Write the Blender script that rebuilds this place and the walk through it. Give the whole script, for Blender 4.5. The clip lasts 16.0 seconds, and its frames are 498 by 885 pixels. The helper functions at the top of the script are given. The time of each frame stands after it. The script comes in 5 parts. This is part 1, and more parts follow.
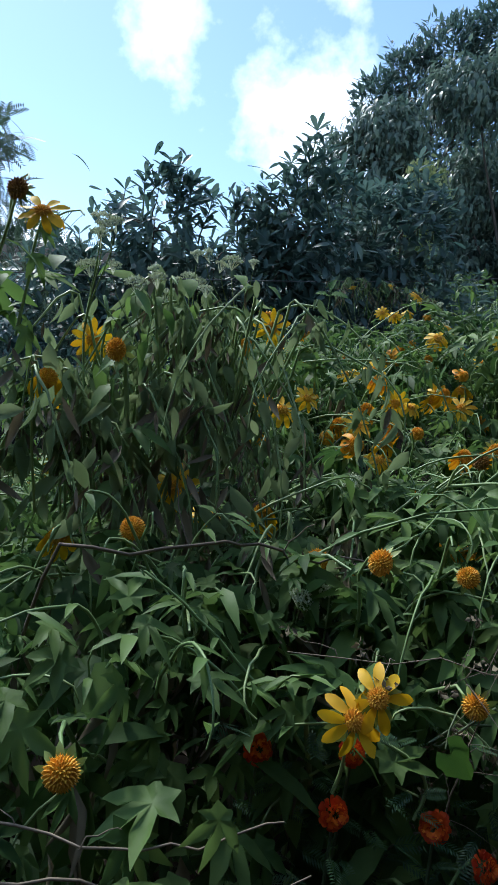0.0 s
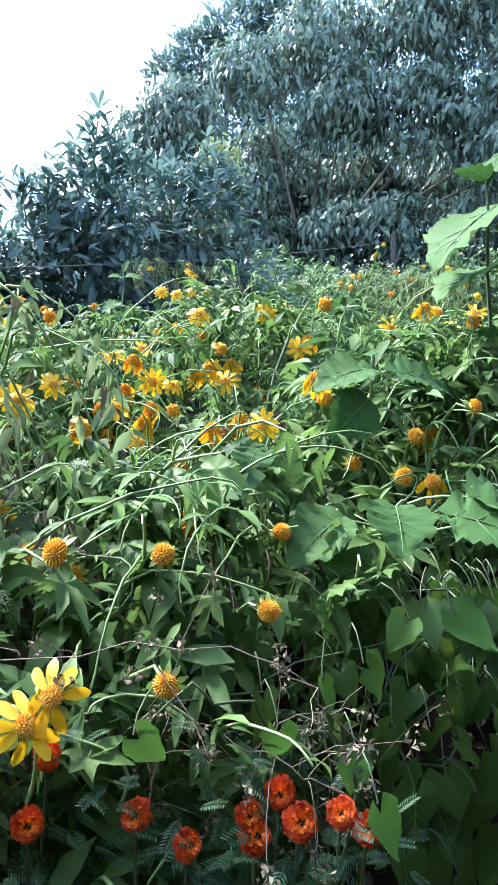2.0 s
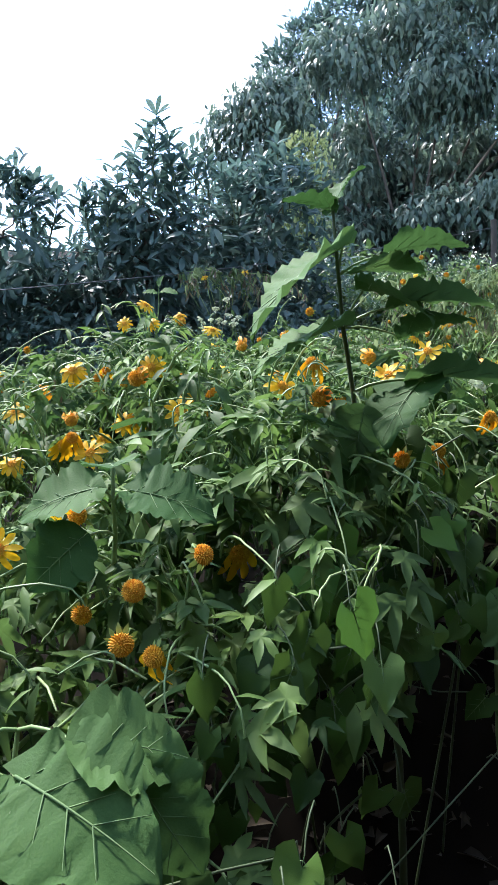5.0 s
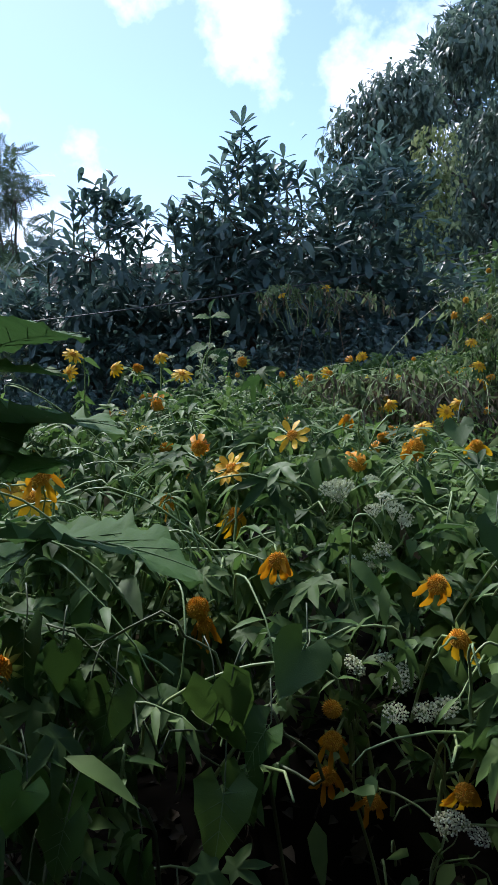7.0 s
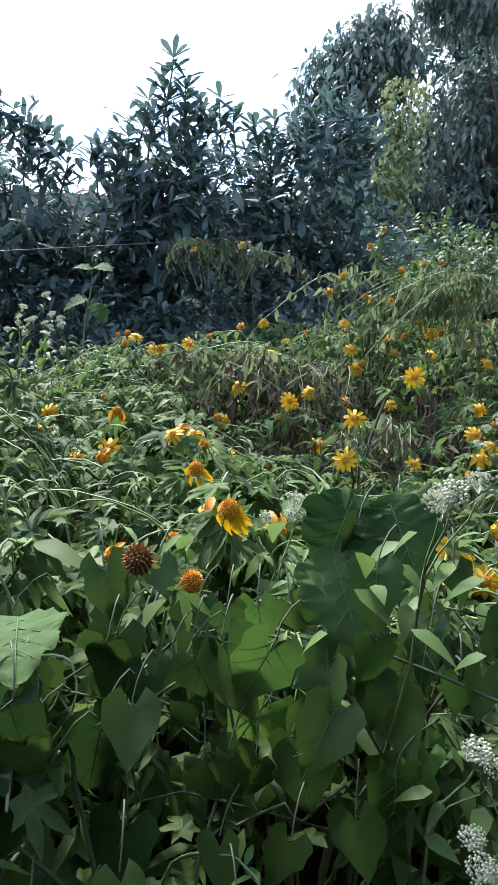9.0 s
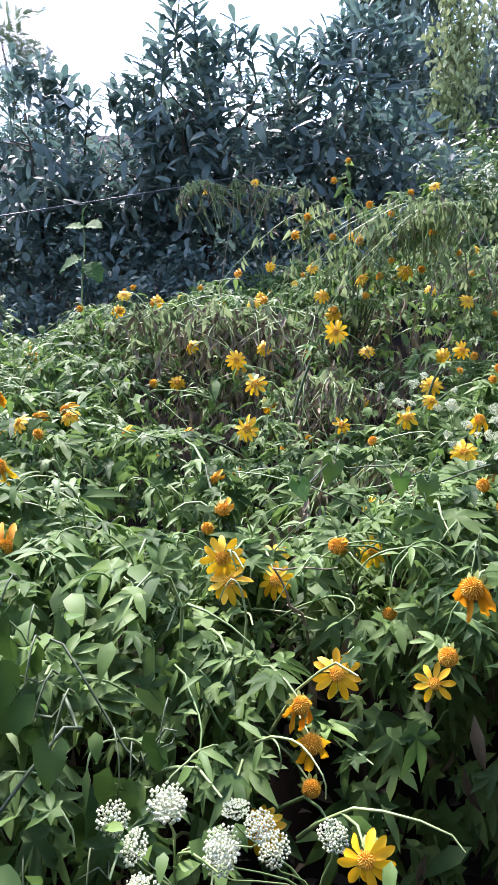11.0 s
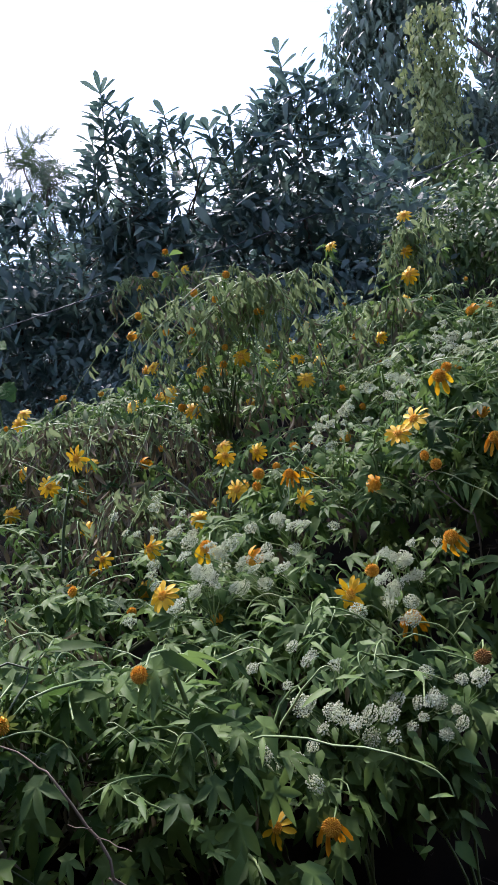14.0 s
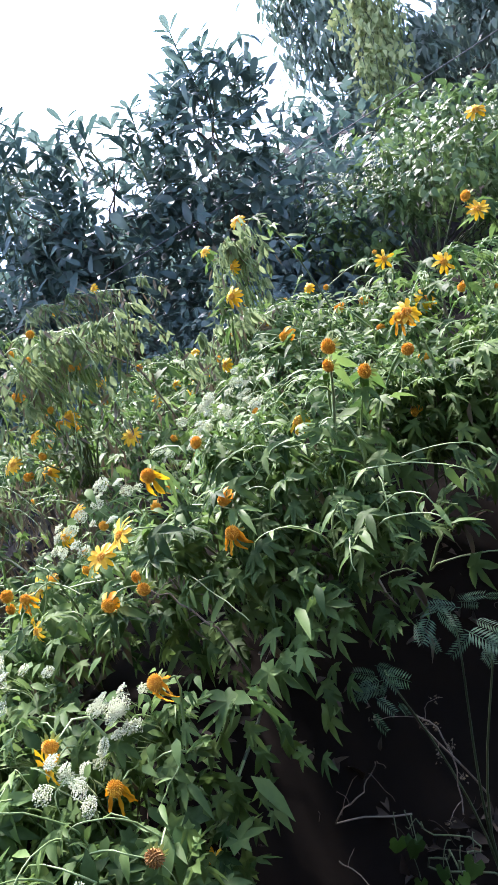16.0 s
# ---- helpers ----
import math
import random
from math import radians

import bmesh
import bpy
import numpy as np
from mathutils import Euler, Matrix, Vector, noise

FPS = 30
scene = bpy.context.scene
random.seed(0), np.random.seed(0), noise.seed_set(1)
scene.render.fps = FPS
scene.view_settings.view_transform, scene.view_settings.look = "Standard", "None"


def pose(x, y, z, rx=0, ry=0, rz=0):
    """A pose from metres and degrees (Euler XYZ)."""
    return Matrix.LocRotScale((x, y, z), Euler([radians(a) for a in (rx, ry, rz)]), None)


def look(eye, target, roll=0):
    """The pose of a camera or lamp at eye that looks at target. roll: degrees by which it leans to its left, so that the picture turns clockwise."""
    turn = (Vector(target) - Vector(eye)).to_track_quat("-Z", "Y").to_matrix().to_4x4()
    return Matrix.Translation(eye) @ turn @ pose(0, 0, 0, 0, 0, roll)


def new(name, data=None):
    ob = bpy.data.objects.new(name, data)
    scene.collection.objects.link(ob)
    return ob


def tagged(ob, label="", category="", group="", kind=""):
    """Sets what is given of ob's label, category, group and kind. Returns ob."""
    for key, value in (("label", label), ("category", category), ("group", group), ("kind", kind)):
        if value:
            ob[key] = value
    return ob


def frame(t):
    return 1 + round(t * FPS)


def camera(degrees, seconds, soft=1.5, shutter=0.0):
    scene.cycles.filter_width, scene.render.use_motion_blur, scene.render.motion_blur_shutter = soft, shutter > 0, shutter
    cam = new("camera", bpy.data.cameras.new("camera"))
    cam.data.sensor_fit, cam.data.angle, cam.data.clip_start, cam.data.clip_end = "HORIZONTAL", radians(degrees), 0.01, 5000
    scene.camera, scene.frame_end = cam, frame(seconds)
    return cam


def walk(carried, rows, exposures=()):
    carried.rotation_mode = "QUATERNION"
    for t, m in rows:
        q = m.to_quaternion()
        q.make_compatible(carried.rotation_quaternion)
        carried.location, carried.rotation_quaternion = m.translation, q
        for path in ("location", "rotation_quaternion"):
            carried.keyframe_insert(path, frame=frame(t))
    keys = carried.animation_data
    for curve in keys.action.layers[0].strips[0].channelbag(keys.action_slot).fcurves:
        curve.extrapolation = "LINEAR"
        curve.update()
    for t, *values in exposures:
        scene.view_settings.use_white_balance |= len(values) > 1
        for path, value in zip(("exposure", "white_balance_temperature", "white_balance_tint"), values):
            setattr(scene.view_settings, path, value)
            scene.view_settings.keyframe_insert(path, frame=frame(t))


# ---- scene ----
cam = camera(38.1, 16.0)

PATH = [
    (0, (-0.047, 0.181, 1.515), (0.031, 2.880, 1.454), 6.1),
    (0.4, (0.011, 0.192, 1.518), (0.215, 2.884, 1.470), 4.2),
    (0.5, (0.024, 0.197, 1.519), (0.248, 2.888, 1.450), 4.8),
    (1, (0.085, 0.201, 1.526), (0.525, 2.865, 1.450), 3.6),
    (1.5, (0.128, 0.208, 1.527), (0.717, 2.840, 1.442), 1.9),
    (1.8, (0.134, 0.203, 1.526), (0.809, 2.815, 1.427), 0.9),
    (2, (0.151, 0.197, 1.522), (0.844, 2.805, 1.434), 0.5),
    (2.5, (0.157, 0.192, 1.540), (0.902, 2.786, 1.472), 0.8),
    (3, (0.198, 0.234, 1.563), (0.954, 2.826, 1.486), 2.0),
    (3.5, (0.293, 0.292, 1.599), (1.044, 2.884, 1.523), 2.9),
    (3.7, (0.352, 0.324, 1.613), (1.099, 2.917, 1.538), 3.0),
    (5.8, (1.269, 0.645, 1.837), (1.184, 3.341, 1.712), -2.2),
    (6, (1.338, 0.722, 1.854), (1.233, 3.418, 1.744), -2.0),
    (6.5, (1.538, 0.865, 1.900), (1.296, 3.555, 1.843), -1.5),
    (7, (1.762, 0.975, 1.966), (1.376, 3.645, 1.862), -0.4),
    (7.5, (1.922, 1.098, 2.008), (1.544, 3.767, 1.835), 1.3),
    (7.8, (2.020, 1.218, 2.044), (1.717, 3.892, 1.839), 3.0),
    (8, (2.084, 1.265, 2.063), (1.812, 3.942, 1.850), 3.5),
    (8.5, (2.230, 1.357, 2.094), (2.010, 4.035, 1.839), 4.8),
    (9, (2.445, 1.419, 2.144), (2.141, 4.085, 1.843), 4.3),
    (9.2, (2.529, 1.436, 2.156), (2.190, 4.096, 1.833), 4.0),
    (11.3, (3.249, 1.704, 2.321), (2.498, 4.234, 1.750), -1.4),
    (11.5, (3.326, 1.704, 2.338), (2.543, 4.226, 1.774), -2.4),
    (12, (3.472, 1.767, 2.325), (2.697, 4.308, 1.836), -4.5),
    (12.5, (3.642, 1.922, 2.324), (2.904, 4.487, 1.924), -4.9),
    (13, (3.815, 2.080, 2.332), (3.013, 4.631, 1.955), -5.9),
    (13.5, (4.010, 2.225, 2.356), (3.033, 4.716, 1.993), -8.0),
    (14, (4.200, 2.415, 2.360), (3.132, 4.875, 2.047), -9.8),
    (14.3, (4.312, 2.581, 2.380), (3.262, 5.054, 2.114), -10.9),
    (14.5, (4.392, 2.676, 2.399), (3.349, 5.153, 2.144), -11.9),
    (15, (4.581, 2.835, 2.411), (3.457, 5.272, 2.109), -15.3),
    (15.5, (4.803, 2.969, 2.457), (3.572, 5.343, 2.090), -17.9),
    (16, (4.922, 3.113, 2.464), (3.657, 5.465, 2.063), -19.9),
]
EXPOSURES = [
    (0, 0.6, 5750, 6), (0.5, 0.75, 5750, 6), (1.0, 1.53, 5850, 9), (1.5, 2.33, 5750, 11), (2.0, 2.63, 5750, 11), (3.7, 2.63, 5850, 11),
    (5.8, 1.43, 6100, 16), (6.5, 1.33, 6100, 17), (7.0, 0.66, 5900, 13), (7.5, 0.98, 6050, 19), (8.0, 1.13, 6050, 19), (8.5, 1.43, 6050, 19),
    (9.0, 1.58, 6050, 20), (11.3, 2.21, 6100, 27), (12.0, 2.16, 6100, 27), (12.5, 1.53, 6100, 27), (13.0, 1.33, 6100, 27), (14.5, 1.18, 6100, 27),
    (15.0, 1.73, 6100, 27), (16.0, 2.45, 6100, 27),
]
walk(cam, [(t, look(eye, target, roll)) for t, eye, target, roll in PATH], EXPOSURES)

# ---------------------------------------------------------------- light
SUN_ELEV, SUN_AZ = radians(52), radians(-38)   # from behind the trees, over the walker's left
sun_data = bpy.data.lights.new("sun", "SUN")
sun_data.energy, sun_data.angle, sun_data.color = 3.2, radians(8), (1.0, 0.95, 0.87)
sun = new("sun", sun_data)
to_sun = Vector((math.sin(SUN_AZ) * math.cos(SUN_ELEV), math.cos(SUN_AZ) * math.cos(SUN_ELEV), math.sin(SUN_ELEV)))
sun.matrix_world = look(to_sun * 60, (0, 0, 0))

world = bpy.data.worlds.new("world")
scene.world = world
world.use_nodes = True
wn, wl = world.node_tree.nodes, world.node_tree.links
wn.clear()
sky = wn.new("ShaderNodeTexSky")
sky.sky_type, sky.sun_disc = "NISHITA", False
sky.dust_density, sky.ozone_density = 0.3, 0.6
sky.sun_elevation, sky.sun_rotation = SUN_ELEV, SUN_AZ
coord = wn.new("ShaderNodeTexCoord")
cloud = wn.new("ShaderNodeTexNoise")
cloud.inputs["Scale"].default_value, cloud.inputs["Detail"].default_value, cloud.inputs["Roughness"].default_value = 3.2, 7.0, 0.55
ramp = wn.new("ShaderNodeValToRGB")
ramp.color_ramp.elements[0].position, ramp.color_ramp.elements[1].position = 0.53, 0.66
mix = wn.new("ShaderNodeMix")
mix.data_type = "RGBA"
mix.inputs["B"].default_value = (9.5, 9.7, 10.0, 1)
bg, wout = wn.new("ShaderNodeBackground"), wn.new("ShaderNodeOutputWorld")
bg.inputs["Strength"].default_value = 0.15
wl.new(coord.outputs["Generated"], cloud.inputs["Vector"])
wl.new(cloud.outputs["Fac"], ramp.inputs["Fac"])
wl.new(ramp.outputs["Color"], mix.inputs["Factor"])
wl.new(sky.outputs["Color"], mix.inputs["A"])
wl.new(mix.outputs["Result"], bg.inputs["Color"])
wl.new(bg.outputs["Background"], wout.inputs["Surface"])

# ---------------------------------------------------------------- materials


def surface(name, low, high, rough=0.5, through_light=0.0, grain=40.0, bump=0.15, spread=1.0, gloss=0.4, blotch=None):
    """A surface between two colours: by piece, by fine grain and by broad patches; leaves let light through."""
    m = bpy.data.materials.new(name)
    m.use_nodes = True
    n, l = m.node_tree.nodes, m.node_tree.links
    n.clear()
    out, bsdf = n.new("ShaderNodeOutputMaterial"), n.new("ShaderNodeBsdfPrincipled")
    geo, info, tc = n.new("ShaderNodeNewGeometry"), n.new("ShaderNodeObjectInfo"), n.new("ShaderNodeTexCoord")
    fine, broad = n.new("ShaderNodeTexNoise"), n.new("ShaderNodeTexNoise")
    fine.inputs["Scale"].default_value, fine.inputs["Detail"].default_value = grain, 4.0
    broad.inputs["Scale"].default_value, broad.inputs["Detail"].default_value = grain * 0.08, 2.0
    l.new(tc.outputs["Object"], fine.inputs["Vector"])
    l.new(geo.outputs["Position"], broad.inputs["Vector"])

    def math_node(op, a, b):
        node = n.new("ShaderNodeMath")
        node.operation = op
        for k, v in enumerate((a, b)):
            if isinstance(v, (int, float)):
                node.inputs[k].default_value = v
            else:
                l.new(v, node.inputs[k])
        return node.outputs[0]

    piece = math_node("FRACT", math_node("ADD", geo.outputs["Random Per Island"], info.outputs["Random"]), 0.0)
    mixed = math_node("ADD", math_node("MULTIPLY", piece, 0.55 * spread), math_node("MULTIPLY", fine.outputs["Fac"], 0.25))
    mixed = math_node("ADD", mixed, math_node("MULTIPLY", broad.outputs["Fac"], 0.3))
    cr = n.new("ShaderNodeValToRGB")
    cr.color_ramp.elements[0].color, cr.color_ramp.elements[1].color = (*low, 1), (*high, 1)
    cr.color_ramp.elements[0].position, cr.color_ramp.elements[1].position = 0.2, 0.9
    if blotch:
        e = cr.color_ramp.elements.new(0.97)
        e.color = (*blotch, 1)
    l.new(mixed, cr.inputs["Fac"])
    l.new(cr.outputs["Color"], bsdf.inputs["Base Color"])
    rough_out = math_node("ADD", math_node("MULTIPLY", fine.outputs["Fac"], 0.2), rough - 0.1)
    l.new(rough_out, bsdf.inputs["Roughness"])
    bsdf.inputs["Specular IOR Level"].default_value = gloss
    bp = n.new("ShaderNodeBump")
    bp.inputs["Strength"].default_value, bp.inputs["Distance"].default_value = bump, 0.004
    l.new(fine.outputs["Fac"], bp.inputs["Height"])
    l.new(bp.outputs["Normal"], bsdf.inputs["Normal"])
    if through_light:
        tr, mx = n.new("ShaderNodeBsdfTranslucent"), n.new("ShaderNodeMixShader")
        l.new(cr.outputs["Color"], tr.inputs["Color"])
        mx.inputs["Fac"].default_value = through_light
        l.new(bsdf.outputs["BSDF"], mx.inputs[1])
        l.new(tr.outputs["BSDF"], mx.inputs[2])
        l.new(mx.outputs["Shader"], out.inputs["Surface"])
    else:
        l.new(bsdf.outputs["BSDF"], out.inputs["Surface"])
    return m


LEAF = surface("sunflower_leaf", (0.024, 0.066, 0.016), (0.145, 0.232, 0.062), 0.6, 0.44, 60, gloss=0.2)
LEAF_YOUNG = surface("young_leaf", (0.075, 0.155, 0.032), (0.185, 0.29, 0.075), 0.55, 0.4, 60, gloss=0.28)
# Plain heart leaves carry the shade of the larger leaves above in their green.
HEART = surface("shaded_heart_leaf", (0.022, 0.062, 0.012), (0.095, 0.175, 0.032), 0.5, 0.25, 50, gloss=0.3)
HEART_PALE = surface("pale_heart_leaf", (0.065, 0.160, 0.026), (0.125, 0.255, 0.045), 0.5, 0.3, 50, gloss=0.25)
BROAD = surface("broad_leaf", (0.030, 0.085, 0.020), (0.105, 0.190, 0.055), 0.66, 0.3, 45, 0.2, gloss=0.13)
VEIN = surface("leaf_vein", (0.085, 0.15, 0.055), (0.14, 0.22, 0.085), 0.6, 0, 90, gloss=0.2)
STEM = surface("green_stem", (0.13, 0.22, 0.065), (0.30, 0.38, 0.16), 0.5, 0, 90)
STEM_DARK = surface("dark_stem", (0.045, 0.07, 0.03), (0.11, 0.14, 0.06), 0.55, 0, 90)
TWIG = surface("dry_twig", (0.10, 0.075, 0.055), (0.30, 0.24, 0.17), 0.8, 0, 80, 0.4)
DRY = surface("withered_leaf", (0.085, 0.070, 0.042), (0.24, 0.20, 0.125), 0.85, 0.15, 60, 0.4)
LIMP = surface("limp_leaf", (0.10, 0.155, 0.058), (0.27, 0.34, 0.165), 0.65, 0.42, 60, gloss=0.2)
PETAL = surface("yellow_petal", (0.82, 0.43, 0.006), (0.92, 0.60, 0.010), 0.55, 0.3, 90, 0.1, 0.8)
PETAL_OLD = surface("orange_petal", (0.72, 0.27, 0.005), (0.87, 0.45, 0.008), 0.6, 0.3, 90, 0.2, 0.8)
DISC = surface("orange_disc", (0.66, 0.27, 0.014), (0.92, 0.55, 0.05), 0.7, 0, 160, 0.3, 0.9)
DISC_BROWN = surface("brown_disc", (0.16, 0.075, 0.02), (0.42, 0.22, 0.05), 0.8, 0, 160, 0.3, 0.9)
BRACT = surface("green_bract", (0.12, 0.20, 0.04), (0.30, 0.36, 0.09), 0.55, 0.2, 90)
RED = surface("marigold_red", (0.42, 0.022, 0.006), (0.80, 0.115, 0.010), 0.6, 0.2, 120)
ORANGE = surface("marigold_orange", (0.75, 0.10, 0.008), (0.92, 0.27, 0.015), 0.6, 0.2, 120)
WHITE = surface("white_floret", (0.56, 0.60, 0.40), (0.80, 0.83, 0.66), 0.8, 0.3, 200)
FERN = surface("feathery_leaf", (0.022, 0.064, 0.026), (0.065, 0.135, 0.05), 0.5, 0.3, 60)
# Tree greens lifted towards blue: haze and glare are put into the leaf colour.
HAZED_LEAF = surface("hazed_tree_leaf", (0.046, 0.098, 0.082), (0.13, 0.20, 0.17), 0.42, 0.42, 30, gloss=0.6)
HAZED_LEAF_B = surface("hazed_vine_tree_leaf", (0.050, 0.100, 0.080), (0.20, 0.27, 0.20), 0.40, 0.4, 30, gloss=0.6)
CREEPER = surface("creeper_leaf", (0.15, 0.21, 0.065), (0.40, 0.44, 0.20), 0.5, 0.35, 40)
BUSH_LEAF = surface("bush_leaf", (0.05, 0.11, 0.035), (0.17, 0.26, 0.09), 0.5, 0.3, 40)
FEATHER = surface("feather_tree_leaf", (0.05, 0.09, 0.05), (0.12, 0.17, 0.09), 0.5, 0.3, 30)
BARK = surface("bark", (0.05, 0.042, 0.035), (0.16, 0.135, 0.11), 0.85, 0, 12, 0.7)
# Soil taken down to near black: shade under the thicket is in its colour.
SHADED_SOIL = surface("soil", (0.006, 0.0045, 0.003), (0.022, 0.016, 0.010), 0.95, 0, 14, 0.9, 0, gloss=0.08)
WIRE = surface("fence_wire", (0.05, 0.05, 0.055), (0.12, 0.12, 0.12), 0.5, 0, 60)

# ---------------------------------------------------------------- shapes
rng = np.random.default_rng(11)


def unit(v):
    v = np.asarray(v, float)
    return v / np.maximum(np.linalg.norm(v, axis=-1, keepdims=True), 1e-9)


class Bag:
    """Collects four-cornered faces for one mesh."""

    def __init__(self):
        self.v, self.f, self.n = [], [], 0

    def add(self, v, f):
        self.v.append(v)
        self.f.append(f + self.n)
        self.n += len(v)

    def mesh(self, name, material, smooth=True):
        me = bpy.data.meshes.new(name)
        v, f = np.concatenate(self.v).astype(np.float32), np.concatenate(self.f).astype(np.int32)
        me.vertices.add(len(v))
        me.vertices.foreach_set("co", v.ravel())
        me.loops.add(f.size)
        me.loops.foreach_set("vertex_index", f.ravel())
        me.polygons.add(len(f))
        me.polygons.foreach_set("loop_start", np.arange(0, f.size, 4, dtype=np.int32))
        me.polygons.foreach_set("use_smooth", np.full(len(f), smooth))
        me.update(calc_edges=True)
        me.materials.append(material)
        return me


def part(name, data, parent, m=None, label="", kind=""):
    """One mesh object under a thing or a part."""
    ob = new(name, data)
    ob.parent = parent
    if m is not None:
        ob.matrix_basis = m
    return tagged(ob, label, kind=kind)


def thing(name, base, label, category, group=""):
    ob = new(name)
    ob.location = base
    ob.empty_display_size = 0.05
    return tagged(ob, label, category, group)


def blade(us, ws, cols=2, fold=0.15, droop=0.2, ripple=0.0, notch=0.0, seed=0):
    """A leaf or petal of length 1 along +y: rows at us of half-width ws, folded along its rib, drooping to its tip."""
    r = np.random.default_rng(seed)
    c = np.linspace(-1, 1, cols + 1)
    rows = len(us)
    v = np.zeros((rows, cols + 1, 3))
    for k, (u, w) in enumerate(zip(us, ws)):
        v[k, :, 0] = c * w
        v[k, :, 1] = u + notch * (1 - np.abs(c)) * max(0.0, 0.15 - u) / 0.15
        v[k, :, 2] = fold * np.abs(c) * w - droop * max(u, 0) ** 2 + ripple * r.normal(0, 1, cols + 1) * np.abs(c)
    i = np.arange(rows * (cols + 1)).reshape(rows, cols + 1)
    f = np.stack([i[:-1, :-1], i[:-1, 1:], i[1:, 1:], i[1:, :-1]], -1).reshape(-1, 4)
    return v.reshape(-1, 3), f


def joined(*pieces):
    b = Bag()
    for v, f in pieces:
        b.add(v, f)
    return np.concatenate(b.v), np.concatenate(b.f)


def turned(piece, degrees, scale, at):
    a = radians(degrees)
    v = piece[0] * scale
    v = v @ np.array([[math.cos(a), math.sin(a), 0], [-math.sin(a), math.cos(a), 0], [0, 0, 1]])
    return v + np.array(at), piece[1]


def lance(n=4, width=0.17, droop=0.2, fold=0.2, peak=0.8):
    us = np.linspace(0, 1, n + 1)
    return blade(us, width * np.sin(np.pi * us ** peak) + 0.004, 2, fold, droop)


def lobed(droop, seed=0):
    """The shrub's leaf: one webbed blade with five pointed lobes, each folded along its rib."""
    r = np.random.default_rng(seed)
    hub = np.array([0.0, 0.30])
    angles = np.radians(np.array([-118, -52, 0, 52, 118]) + r.normal(0, 5, 5))
    lengths = np.array([0.34, 0.58, 0.70, 0.58, 0.34]) * r.uniform(0.88, 1.1, 5)
    sinus = [hub + 0.19 * np.array([math.sin(a), math.cos(a)]) for a in np.radians([-85, -26, 26, 85])]
    v, f = [np.array([0.0, 0.30, 0.03]), np.array([0.0, 0.0, 0.0])], []
    rim = []
    for e in sinus:
        rim.append(len(v))
        v.append(np.array([e[0], e[1], 0.09]))
    rim = [1] + rim + [1]
    for k in range(5):
        ax = np.array([math.sin(angles[k]), math.cos(angles[k])])
        nx = np.array([ax[1], -ax[0]])
        wide = 0.105 if k in (1, 2, 3) else 0.08
        b = len(v)
        mid, sh = hub + ax * lengths[k] * 0.38, hub + ax * lengths[k] * 0.55
        v += [np.append(mid, 0.0), np.append(sh - nx * wide, 0.055), np.append(sh, -0.01), np.append(sh + nx * wide, 0.055)]
        f += [(0, rim[k], b + 1, b), (0, b, b + 3, rim[k + 1])]
        near_tip, end = hub + ax * lengths[k] * 0.84, hub + ax * lengths[k]
        t = len(v)
        v += [np.append(near_tip - nx * wide * 0.42, 0.02), np.append(near_tip + nx * wide * 0.42, 0.02), np.append(end, -0.03)]
        f += [(b, b + 1, t, b + 2), (b, b + 2, t + 1, b + 3), (b + 2, t, t + 2, t + 1)]
    v = np.array(v)
    v[:, 2] += -droop * np.maximum(v[:, 1], 0) ** 2 - 0.35 * droop * v[:, 0] ** 2
    return v, np.array(f)


LOBED = [lobed(0.1, 1), lobed(0.4, 2), lobed(0.75, 3), lobed(0.5, 4)]
PLAIN = [lance(3, 0.16, d, 0.2) for d in (0.2, 0.5)]
OVATE = [lance(4, 0.26, d, 0.15, 0.65) for d in (0.15, 0.4)]
OBOVATE = [blade([0, 0.2, 0.45, 0.7, 0.88, 1.0], [0.02, 0.09, 0.155, 0.185, 0.15, 0.04], 2, 0.25, d) for d in (0.05, 0.3)]
HEART_U = [-0.16, -0.07, 0.05, 0.2, 0.4, 0.6, 0.8, 0.93, 1.0]
HEART_W = [0.19, 0.34, 0.43, 0.42, 0.38, 0.25, 0.15, 0.05, 0.004]


def heart(seed, droop=0.25, ripple=0.035):
    jag = 1 + np.random.default_rng(seed).normal(0, 0.05, len(HEART_W))
    return blade(HEART_U, np.array(HEART_W) * jag, 4, 0.22, droop, ripple, 0.16, seed)


def broad(seed):
    """A large leaf with a wavy, toothed margin."""
    us = np.linspace(-0.1, 1, 25)
    seed = float(seed)
    t = (us + 0.1) / 1.1
    ws = 0.50 * np.sin(np.pi * t ** 0.72) ** 0.8 * (1 + 0.10 * np.sin(t * 21 + seed) + 0.04 * np.sin(t * 47 + 2 * seed)) + 0.004
    return blade(us, ws, 6, 0.2, 0.28, 0.03, 0.12, int(seed * 10))


def pinnate(pairs=9):
    """A feathery leaf: a rib with pairs of narrow leaflets."""
    b = Bag()
    b.add(*blade([0, 0.5, 1], [0.010, 0.008, 0.003], 2, 0, 0.25))
    leaflet = lance(2, 0.10, 0.1, 0.1)
    for k in range(pairs):
        u = 0.15 + 0.8 * k / pairs
        for s in (-1, 1):
            v, f = turned(leaflet, s * 58, 0.34 * (1 - 0.55 * abs(u - 0.45)), (0, u, -0.25 * u * u))
            b.add(v, f)
    return np.concatenate(b.v), np.concatenate(b.f)


PINNATE = pinnate()


